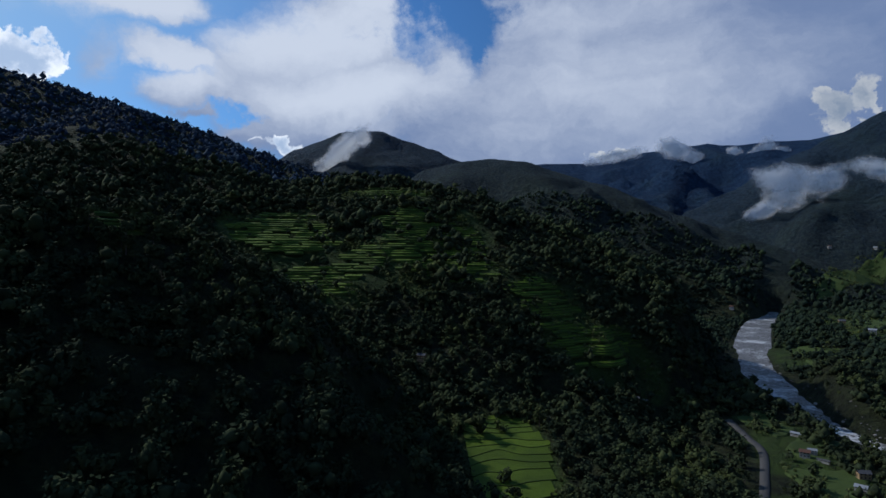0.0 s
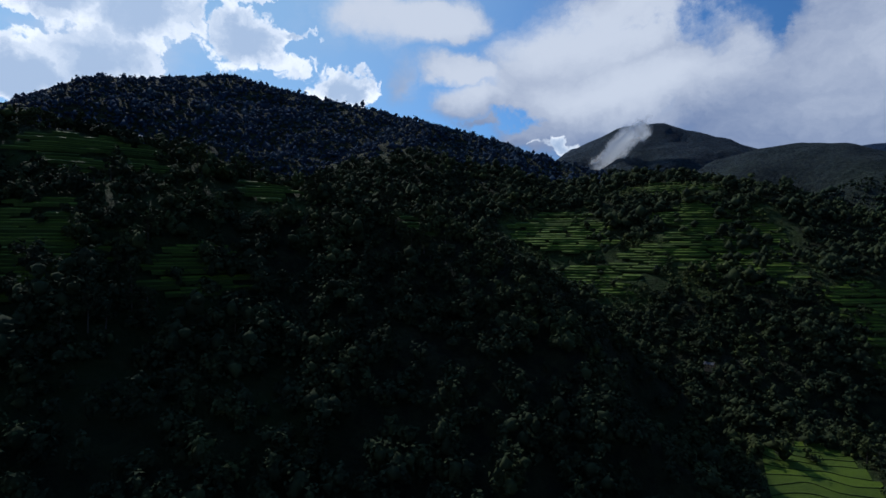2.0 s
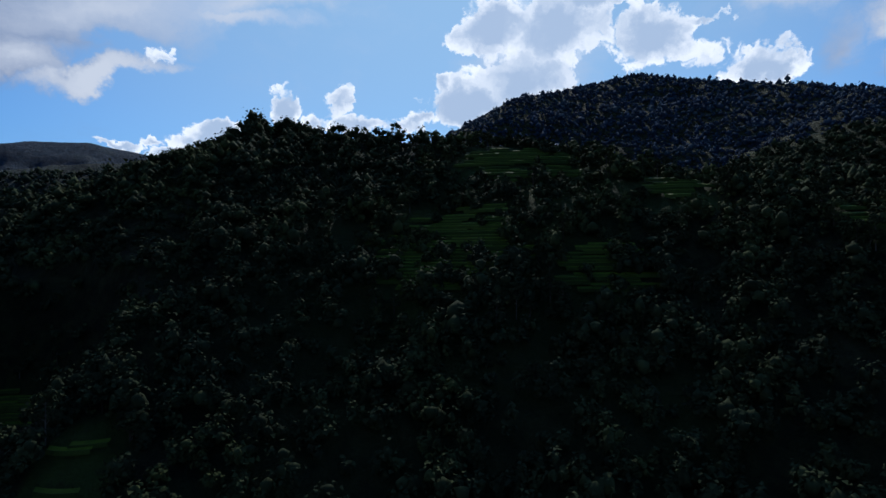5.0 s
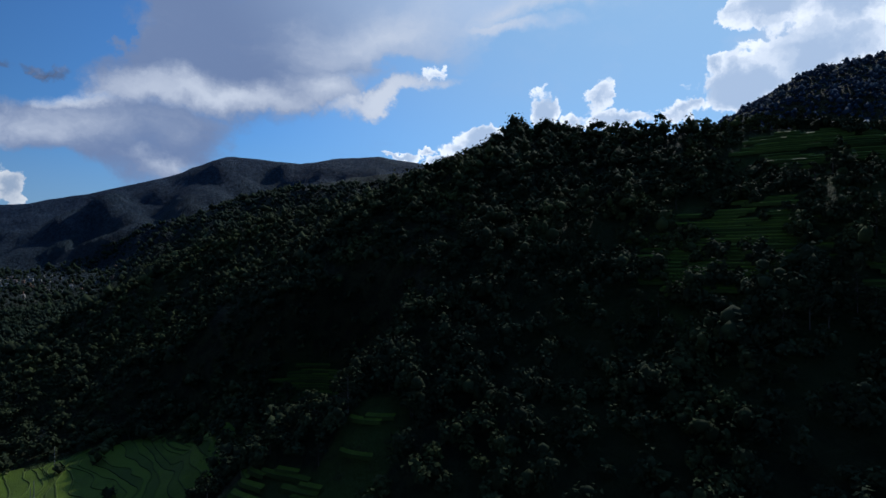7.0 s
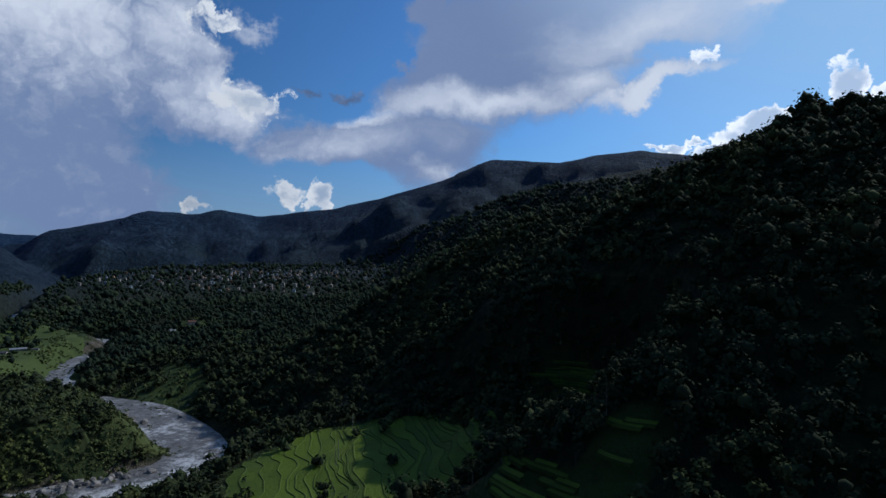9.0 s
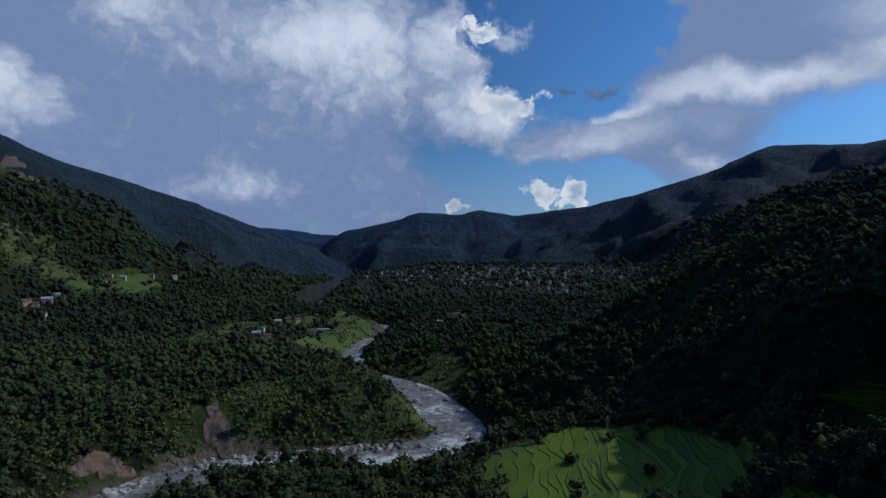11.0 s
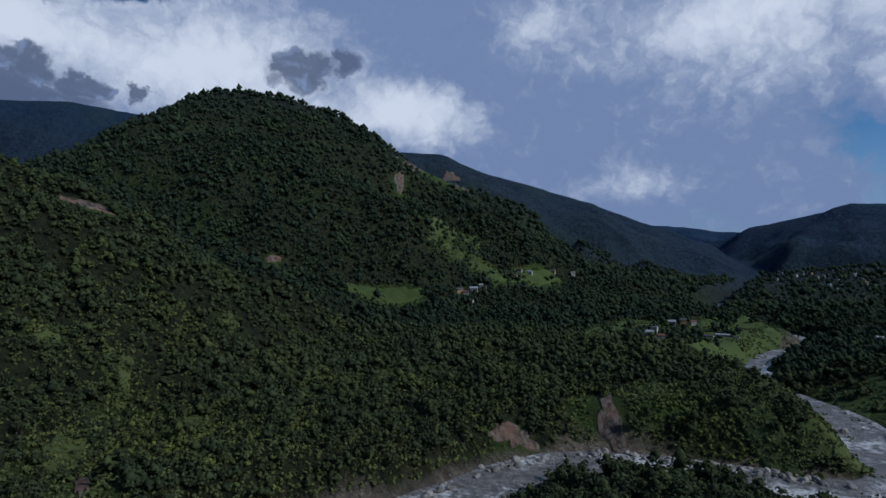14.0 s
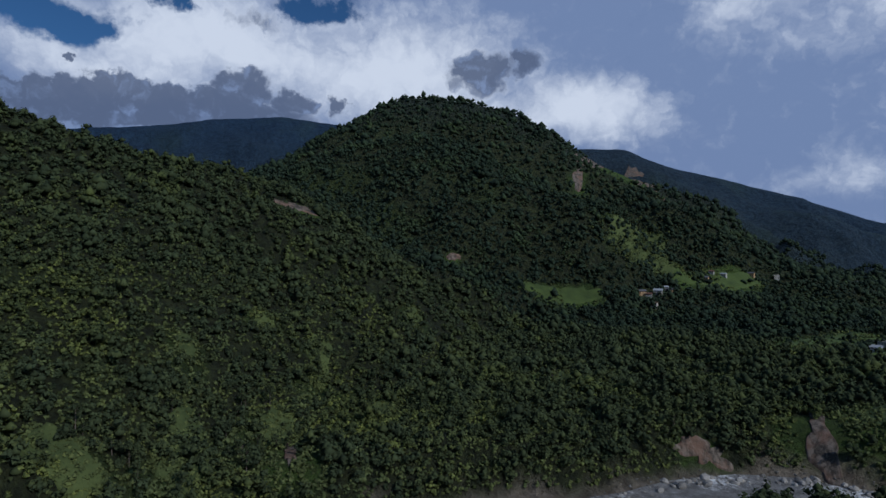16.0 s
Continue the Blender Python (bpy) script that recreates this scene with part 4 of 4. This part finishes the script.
def tree_model(tall, wide, rg):
    """Trunk with limbs, and a crown of leafy clumps. At the origin, standing on z = 0."""
    bm = bmesh.new()

    def limb(a, b, r0, r1):
        a, b = Vector(a), Vector(b)
        m = Matrix.Translation((a + b) / 2) @ (b - a).to_track_quat("Z", "Y").to_matrix().to_4x4()
        bmesh.ops.create_cone(bm, segments=6, radius1=r0, radius2=r1, depth=(b - a).length, matrix=m)

    lean = rg.normal(0, 0.25, 2)
    fork = (lean[0], lean[1], tall * 0.45)
    limb((0, 0, -1.5), fork, 0.32, 0.2)
    limb(fork, (lean[0] * 2, lean[1] * 2, tall * 0.85), 0.2, 0.05)
    tips = [Vector((lean[0] * 2, lean[1] * 2, tall * 0.88))]
    for i in range(9):
        a = i * 2.4 + rg.uniform(-0.4, 0.4)
        up = rg.uniform(0.42, 0.85)
        reach = wide * rg.uniform(0.5, 0.95) * math.sin(min(up * 1.25, 1.0) * 2.2 + 0.35)
        root = Vector((lean[0] * (1 + up), lean[1] * (1 + up), tall * up * 0.85))
        tip = Vector((math.cos(a) * reach, math.sin(a) * reach, tall * up + rg.uniform(0, 0.8)))
        limb(root, tip, 0.1, 0.03)
        tips.append(tip)
    V, F, k = [], [], 0
    for tip in tips:
        for _ in range(2):
            mid = np.array(tip) + rg.normal(0, 0.5, 3)
            s = wide * rg.uniform(0.26, 0.42)
            n = 26
            d = rg.normal(0, 1, (n, 3))
            d[:, 2] = d[:, 2] * 0.8 + 0.25
            d /= np.linalg.norm(d, axis=1)[:, None]
            c = mid + d * s * rg.uniform(0.45, 1.1, (n, 1)) * np.array([1, 1, 0.75])
            u = np.cross(d, rg.normal(0, 1, (n, 3)))
            u /= np.linalg.norm(u, axis=1)[:, None]
            q = np.cross(d, u) + d * rg.normal(0, 0.6, (n, 1))
            e = rg.uniform(0.3, 0.62, (n, 1))
            V.append(np.stack([c - u * e, c + q * e * 0.7 - d * 0.08, c + u * e, c - q * e * 0.7 - d * 0.08], 1).reshape(-1, 3))
            j = np.arange(n)[:, None] * 4 + k
            F += [np.hstack([j, j + 1, j + 2]), np.hstack([j, j + 2, j + 3])]
            k += 4 * n
    return bm, mesh_of("crown", np.vstack(V), np.vstack(F), LEAVES)


models = []
for i, (tall, wide) in enumerate(((9, 3.6), (11, 4.2), (13, 3.4), (8, 3.2), (15, 4.6), (12, 2.6))):
    rg = np.random.default_rng(70 + i)
    bm, crown = tree_model(tall, wide, rg)
    root = base("tree", (0, 0, 0), "leafy broadleaf tree standing at the edge of fields", "tree", "single trees among the terraces")
    part("trunk", bm, BARK, root)
    part("crown", crown, LEAVES, root)
    models.append(root)

spots = []
rg = np.random.default_rng(21)
for cx, cy, axis, hu, hv in CLEAR:            # round the rims of the nearer fields
    if math.hypot(cx, cy) > 420:
        continue
    for _ in range(12):
        a = rg.uniform(0, 6.283)
        u, v = math.cos(a) * hu * rg.uniform(0.95, 1.2), math.sin(a) * hv * rg.uniform(0.95, 1.25)
        spots.append((cx + u * axis[0] - v * axis[1], cy + u * axis[1] + v * axis[0]))
for p, q in zip(RIDGES["near_hill"][2][:16], RIDGES["near_hill"][2][1:17]):   # along the near crest
    for _ in range(6):
        f = rg.random()
        spots.append((p[0] + f * (q[0] - p[0]) + rg.normal(0, 9), p[1] + f * (q[1] - p[1]) + rg.normal(0, 9)))
for p, q in zip(RIDGES["west_spur"][2][1:7], RIDGES["west_spur"][2][2:8]):
    for _ in range(6):
        f = rg.random()
        spots.append((p[0] + f * (q[0] - p[0]) + rg.normal(0, 9), p[1] + f * (q[1] - p[1]) + rg.normal(0, 9)))
spots = [s for s in spots if abs(to_line(np.array([s[0]]), np.array([s[1]]), river_line)[0][0]) > 45
         and openness(np.array([s[0]]), np.array([s[1]]))[0] < 0.6][:210]
for i, (x, y) in enumerate(spots):
    k = rg.uniform(0.6, 1.05)
    m = Matrix.Translation((x, y, ground_at(x, y))) @ pose(0, 0, 0, 0, 0, rg.uniform(0, 360))
    if i < len(models):
        models[i].matrix_basis = m
    else:
        t = copy_thing(models[int(rg.integers(len(models)))], m)
        t.scale = (k, k, k * rg.uniform(0.9, 1.2))

# ---- river boulders ----
STONE = surface("river_stone", field_look((0.12, 0.112, 0.102), (0.32, 0.30, 0.275), (0.18, 0.166, 0.15)), 0.85)
rocks = []
for i in range(5):
    rg = np.random.default_rng(90 + i)
    v, f = ico(2)
    lump = 1 + 0.9 * fbm(v[:, 0] * 1.3 + i * 7, v[:, 1] * 1.3 + v[:, 2] * 2.1, 1.0, 3, i)[:, None]
    rocks.append(mesh_of("boulder", v * lump * np.array([1.0, 0.8, 0.6]), f, STONE))
rg = np.random.default_rng(33)
line = smooth_line(RIVER, 4.0)
tang = np.gradient(line, axis=0)
tang /= np.linalg.norm(tang, axis=1)[:, None]
reach = np.hypot(line[:, 0], line[:, 1])
az = (np.degrees(np.arctan2(-line[:, 0], line[:, 1])) + 48) % 360 - 48
near_far_bank = np.where((az > 140) & (az < 182) & (reach < 620))[0]
upstream = np.where(((az > -42) & (az < -25) & (reach < 900)) | ((az > 136) & (az < 156) & (reach > 600) & (reach < 1100)))[0]
rubble = []
for count, where, sizes, loose in ((225, near_far_bank, (1.1, 4.0), False), (70, upstream, (0.8, 2.6), False), (520, near_far_bank, (0.4, 1.6), True), (220, upstream, (0.4, 1.5), True)):
    for _ in range(count):
        i = int(rg.choice(where))
        out = np.array([-tang[i, 1], tang[i, 0]])
        off = (RIVER_HALF + rg.uniform(-3, 14 if loose else 10)) * (1 if rg.random() < 0.85 else -1)
        x, y = line[i] + out * off
        s = sizes[0] + (sizes[1] - sizes[0]) * rg.random() ** 2.0
        m = Matrix.Translation((x, y, max(ground_at(x, y), -0.6) + 0.3 * s)) @ pose(0, 0, 0, rg.uniform(-20, 20), rg.uniform(-20, 20), rg.uniform(0, 360))
        if loose:
            v, f = ico(1)
            v = v * rg.uniform(0.6, 1.15, (len(v), 1)) * s * np.array([1, 0.8, 0.6])
            a = np.array(m)
            rubble.append((v @ a[:3, :3].T + a[:3, 3], f + len(rubble) * len(v)))
            continue
        ob = tagged(new("boulder", rocks[int(rg.integers(5))]), "pale grey rounded boulder lying on the river bank", "boulder", "boulders on the river bank")
        ob.matrix_basis = m
        ob.scale = (s, s * rg.uniform(0.7, 1.0), s * rg.uniform(0.7, 1.1))
tagged(new("rubble", mesh_of("rubble", np.vstack([v for v, f in rubble]), np.vstack([f for v, f in rubble]), STONE)), "loose grey stones strewn along the river bank", "rubble", kind="stuff")

# ---- houses ----


def plain(name, colour, rough=0.8, grain=1.5, metal=0.0):
    def build(n):
        at = n.add("ShaderNodeNewGeometry").outputs["Position"]
        k = n.noise(at, grain, 5.0, 0.65)
        dark = tuple(c * 0.6 for c in colour)
        return n.mix(n.step(k, 0.35, 0.7), rgb(*dark), rgb(*colour))
    return surface(name, build, rough)


LIME, OCHRE, BRICK = plain("lime_plaster", (0.5, 0.47, 0.42)), plain("ochre_plaster", (0.5, 0.33, 0.18)), plain("brick_wall", (0.24, 0.15, 0.11))
PINK, SKYWALL = plain("pink_plaster", (0.42, 0.34, 0.31)), plain("pale_blue_plaster", (0.4, 0.5, 0.6))
TIN, SLATE, CONCRETE = plain("tin_roof", (0.36, 0.38, 0.41), 0.5), plain("slate_roof", (0.12, 0.12, 0.13)), plain("concrete", (0.4, 0.39, 0.37))
RUST = plain("rusty_tin_roof", (0.17, 0.09, 0.065), 0.6)
GLASS, WOOD = plain("window_glass", (0.03, 0.035, 0.045), 0.15), plain("dark_wood", (0.12, 0.07, 0.04))


def openings(root, w, d, floors, per, storey=2.7):
    """Door and windows on the four walls."""
    for f in range(floors):
        for i in range(per):
            x = (i + 0.5) / per * w - w / 2
            for sgn in (-1, 1):
                if f == 0 and i == per // 2 and sgn == -1:
                    part("door", boxes((x - 0.5, x + 0.5, -d / 2 - 0.06, -d / 2 + 0.1, 0, 2.1)), WOOD, root)
                    continue
                z = f * storey + 1.0
                win = part("window", boxes((x - 0.6, x + 0.6, sgn * d / 2 - 0.05, sgn * d / 2 + 0.05, z, z + 1.2)), WOOD, root)
                part("pane", boxes((x - 0.5, x + 0.5, sgn * (d / 2 + 0.03) - 0.04, sgn * (d / 2 + 0.03) + 0.04, z + 0.1, z + 1.1)), GLASS, win)


def gable_roof(w, d, z, high, over, thick=0.18):
    bm = bmesh.new()
    for sgn in (-1, 1):
        a = [(-w / 2 - over, sgn * (d / 2 + over), z - over * 2 * high / d), (w / 2 + over, sgn * (d / 2 + over), z - over * 2 * high / d), (w / 2 + over, 0, z + high), (-w / 2 - over, 0, z + high)]
        v = [bm.verts.new(p) for p in a] + [bm.verts.new((p[0], p[1], p[2] + thick)) for p in a]
        for q in ((0, 1, 2, 3), (7, 6, 5, 4), (0, 4, 5, 1), (1, 5, 6, 2), (2, 6, 7, 3), (3, 7, 4, 0)):
            bm.faces.new([v[i] for i in q])
    bmesh.ops.recalc_face_normals(bm, faces=bm.faces)
    return bm


def gable_wall(w, d, z, high):
    bm = boxes((-w / 2, w / 2, -d / 2, d / 2, -2.5, z))
    for sgn in (-1, 1):
        a = [(sgn * w / 2, -d / 2, z), (sgn * w / 2, d / 2, z), (sgn * w / 2, 0, z + high)]
        b = [(sgn * (w / 2 - 0.3), p[1], p[2]) for p in a]
        v, u = [bm.verts.new(p) for p in a], [bm.verts.new(p) for p in b]
        bm.faces.new(v), bm.faces.new(u)
        for i in range(3):
            bm.faces.new((v[i], v[(i + 1) % 3], u[(i + 1) % 3], u[i]))
    bmesh.ops.recalc_face_normals(bm, faces=bm.faces)
    return bm


def farm_house(wall, roof, words, w=9.0, d=5.5, floors=2):
    root = base("farm_house", (0, 0, 0), words, "house", "farm houses on the slopes")
    z = floors * 2.5
    part("wall", gable_wall(w, d, z, 1.7), wall, root)
    part("roof", gable_roof(w, d, z, 1.7, 0.6), roof, root)
    openings(root, w, d, floors, 3, 2.5)
    part("veranda", boxes((-w / 2, w / 2, -d / 2 - 1.4, -d / 2 - 0.002, -1.0, 0.25)), CONCRETE, root)
    return root


def long_shed(wall, roof, words, w=18.0, d=6.0):
    root = base("long_shed", (0, 0, 0), words, "shed", "long sheds in the fields")
    part("wall", gable_wall(w, d, 2.8, 1.3), wall, root)
    part("roof", gable_roof(w, d, 2.8, 1.3, 0.7), roof, root)
    openings(root, w, d, 1, 6, 2.8)
    return root


def town_block(wall, words, w, d, floors, roof=None):
    root = base("town_house", (0, 0, 0), words, "house", "houses of the town")
    z = floors * 2.9
    part("wall", boxes((-w / 2, w / 2, -d / 2, d / 2, -4.0, z)), wall, root)
    if roof:
        part("roof", gable_roof(w, d, z + 0.004, 1.6, 0.6), roof, root)
    else:
        part("roof", boxes((-w / 2 - 0.4, w / 2 + 0.4, -d / 2 - 0.4, d / 2 + 0.4, z, z + 0.3)), CONCRETE, root)
        part("parapet", boxes((-w / 2 - 0.3, w / 2 + 0.3, -d / 2 - 0.3, -d / 2 - 0.1, z + 0.3, z + 1.1)), wall, root)
        part("parapet", boxes((-w / 2 - 0.3, w / 2 + 0.3, d / 2 + 0.1, d / 2 + 0.3, z + 0.3, z + 1.1)), wall, root)
        part("stair_head", boxes((-w / 2 + 0.5, -w / 2 + 3.5, -1.5, 1.5, z + 0.3, z + 2.6)), wall, root)
    for sgn in (-1, 1):
        tagged(part("windows", boxes(*[((i + 0.5) / 3 * w - w / 2 - 0.7, (i + 0.5) / 3 * w - w / 2 + 0.7, sgn * d / 2 - 0.04, sgn * d / 2 + 0.04, f * 2.9 + 1, f * 2.9 + 2.3) for f in range(floors) for i in range(3)]), GLASS, root), kind="stuff")
    return root


farms = [farm_house(LIME, TIN, "white plastered farmhouse with a grey tin roof"), farm_house(OCHRE, SLATE, "ochre mud-plastered farmhouse with a slate roof"),
         farm_house(LIME, RUST, "white farmhouse with a rusty red tin roof", 8.0, 5.0)]
sheds = [long_shed(CONCRETE, TIN, "long low shed with a pale tin roof"), long_shed(LIME, SLATE, "long white school-like shed with a dark roof")]
blocks = [town_block(LIME, "white flat-roofed concrete town house", 11, 9, 3), town_block(PINK, "pink flat-roofed concrete town house", 10, 9, 3),
          town_block(BRICK, "red brick flat-roofed town house", 12, 9, 3), town_block(SKYWALL, "pale blue flat-roofed town house", 9, 8, 3),
          town_block(LIME, "white town house with a tin roof", 12, 8, 2, TIN), town_block(OCHRE, "ochre town house with a rusty roof", 11, 8, 2, RUST)]
used = set()


def settle(model, x, y, turn, k=1.0):
    m = Matrix.Translation((x, y, ground_at(x, y) + 0.6 + math.hypot(x, y) / 1500)) @ pose(0, 0, 0, 0, 0, turn)
    if model.name in used:
        ob = copy_thing(model, m)
    else:
        used.add(model.name)
        ob, model.matrix_basis = model, m
    ob.scale = (k, k, k)
    return ob


HOUSES = [
    (-683, 424, 9, "farm"), (-675, 437, 12, "farm"), (-666, 451, 9, "farm"), (-650, 469, 11, "farm"), (-100, -967, 10, "farm"), (-110, -962, 9, "farm"), (-126, -985, 12, "farm"),
    (-147, -1012, 10, "farm"), (-113, -925, 10, "farm"), (-143, -1024, 8, "farm"), (-222, -1123, 12, "farm"), (-240, -1157, 9, "farm"), (-262, -1163, 9, "farm"), (-323, -1218, 10, "farm"),
    (-379, -1261, 9, "block"), (-312, -714, 10, "farm"), (-343, -769, 9, "block"), (-315, -689, 9, "farm"), (-422, -883, 10, "farm"), (-449, -901, 9, "farm"), (-463, -896, 9, "farm"),
    (-445, -818, 16, "shed"), (-470, -823, 18, "shed"), (-481, -810, 12, "shed"), (-1151, -872, 14, "block"), (-1116, -862, 12, "block"), (-679, -1107, 10, "farm"), (151, 449, 8, "farm"),
    (144, 446, 7, "farm"), (234, 384, 9, "farm"), (242, 389, 7, "farm"), (241, 376, 10, "shed"), (256, 427, 15, "shed"), (234, 332, 8, "farm"), (-17, 424, 8, "farm"),
    (631, 1299, 9, "farm"), (686, 947, 10, "farm"), (725, 1078, 10, "farm"), (1096, 1681, 9, "farm"), (1183, 1621, 9, "farm"), (248, 350, 9, "farm"), (-717, -784, 12, "farm"),
    (-664, -768, 9, "farm"), (-840, -763, 9, "farm")]
rg = np.random.default_rng(8)
for i, (x, y, w, kind) in enumerate(HOUSES):
    model = {"farm": farms[i % 3], "shed": sheds[i % 2], "block": blocks[0]}[kind]
    settle(model, x, y, math.degrees(math.atan2(-x, y)) + rg.uniform(-30, 30) + 180, (0.7 if math.hypot(x, y) < 520 else 1.0) * w / {"farm": 8.5, "shed": 18.0, "block": 11.0}[kind])

# the town on the valley floor
for _ in range(294):
    a = radians(rg.triangular(116, 130, 148))
    r = rg.triangular(1500, 2050, 2200)
    x, y = -r * math.sin(a), r * math.cos(a)
    settle(blocks[int(rg.integers(6))], x, y, rg.choice([0, 90]) + rg.normal(20, 8), rg.uniform(0.45, 0.72))

# ---- power poles ----
POLES = [(-301, -197), (-253, -176), (-261, -180)]
pole = base("power_pole", (0, 0, 0), "slim grey concrete power pole with a cross-arm", "pole", "power poles in the fields")
bm = bmesh.new()
bmesh.ops.create_cone(bm, segments=8, radius1=0.2, radius2=0.12, depth=12.0, matrix=Matrix.Translation((0, 0, 5.0)))
part("shaft", bm, CONCRETE, pole)
part("cross_arm", boxes((-1.0, 1.0, -0.07, 0.07, 10.1, 10.25)), WOOD, pole)
for dx in (-0.9, 0, 0.9):
    bm = bmesh.new()
    bmesh.ops.create_cone(bm, segments=6, radius1=0.09, radius2=0.05, depth=0.3, matrix=Matrix.Translation((dx, 0, 10.4)))
    part("insulator", bm, LIME, pole)
for i, (x, y) in enumerate(POLES):
    m = Matrix.Translation((x, y, ground_at(x, y))) @ pose(0, 0, 0, 0, 0, 30)
    if i:
        copy_thing(pole, m)
    else:
        pole.matrix_basis = m

# ---- road along the foot of the slope ----
tang = np.gradient(ROAD, axis=0)
tang /= np.linalg.norm(tang, axis=1)[:, None]
out = np.stack([-tang[:, 1], tang[:, 0]], 1)
offs = np.array([-2.9, -2.5, 0, 2.5, 2.9])
P = ROAD[:, None, :] + out[:, None, :] * offs[None, :, None]
Z = surface_z(P[..., 0], P[..., 1]).max(axis=1, keepdims=True) + np.array([-0.6, 0.5, 0.6, 0.5, -0.6])
idx = np.arange(P.shape[0] * 5).reshape(-1, 5)
quads = np.stack([idx[:-1, :-1], idx[1:, :-1], idx[1:, 1:], idx[:-1, 1:]], -1).reshape(-1, 4)
TARMAC = plain("worn_tarmac", (0.11, 0.105, 0.1), 0.9)
tagged(new("road", mesh_of("road", np.concatenate([P, Z[..., None]], -1).reshape(-1, 3), quads, TARMAC, True)), "narrow grey road winding along the foot of the slope", "road", kind="structure")

# ---- cloud banks that cling to the far slopes ----


def vapour(n):
    at = n.add("ShaderNodeNewGeometry").outputs["Position"]
    thick = n.add("ShaderNodeAttribute", attribute_name="thick").outputs["Fac"]
    k = n.math("ADD", thick, n.math("MULTIPLY", n.math("SUBTRACT", n.noise(at, 0.011, 9.0, 0.7), 0.5), 2.6))
    return n.step(k, 0.14, 1.05, 0.0, 0.9)


VAPOUR = bpy.data.materials.new("cloud_vapour")
VAPOUR.use_nodes = True
n = Nodes(VAPOUR.node_tree)
density = vapour(n)
white = n.add("ShaderNodeBsdfDiffuse", {"Color": rgb(0.96, 0.96, 0.97)})
glow = n.add("ShaderNodeBsdfTranslucent", {"Color": rgb(0.96, 0.96, 0.97)})
body_of = n.add("ShaderNodeMixShader", [0.5, white.outputs[0], glow.outputs[0]])
gone = n.add("ShaderNodeBsdfTransparent")
n.add("ShaderNodeOutputMaterial", {"Surface": n.add("ShaderNodeMixShader", [density, gone.outputs[0], body_of.outputs[0]]).outputs[0]})

# place, half width, half height, lean
CLOUD_BANKS = [(-413, 2293, 531, 208, 53, 42), (-327, 2307, 593, 60, 50, 40), (1146, 1936, 375, 162, 69, -12), (1132, 1944, 333, 84, 62, 10), (1222, 1890, 373, 84, 55, 20), (1060, 1984, 280, 81, 34, 25), (1457, 3725, 778, 149, 86, -30), (1539, 3692, 712, 103, 79, 0), (1899, 3520, 742, 126, 73, 40), (1765, 3590, 754, 57, 36, 0), (1971, 3481, 722, 80, 55, 20), (1330, 1815, 399, 113, 41, -15), (1157, 3985, 785, 239, 57, 10)]
for i, (x, y, z, hw, hh, lean) in enumerate(CLOUD_BANKS):
    v, f = ico(4)
    ragged = 1 + 0.5 * fbm(v[:, 0] * 2 + i * 5, v[:, 2] * 2 + v[:, 1], 1.0, 4, i)[:, None]
    v = v * ragged
    thick = 1.25 - 1.25 * np.hypot(v[:, 0], v[:, 2])
    me = mesh_of("cloud_bank", v * np.array([hw, min(hw, hh) * 0.5, hh]), f, VAPOUR, True)
    attribute(me, "thick", np.clip(thick * 1.2, -0.3, 1))
    ob = tagged(new("cloud_bank", me), "white wisp of cloud clinging to a far wooded mountain", "cloud", "cloud banks on the mountains")
    ob.matrix_basis = Matrix.Translation((x, y, z)) @ pose(0, 0, 0, 0, 0, math.degrees(math.atan2(-x, y))) @ pose(0, 0, 0, 0, -lean, 0)
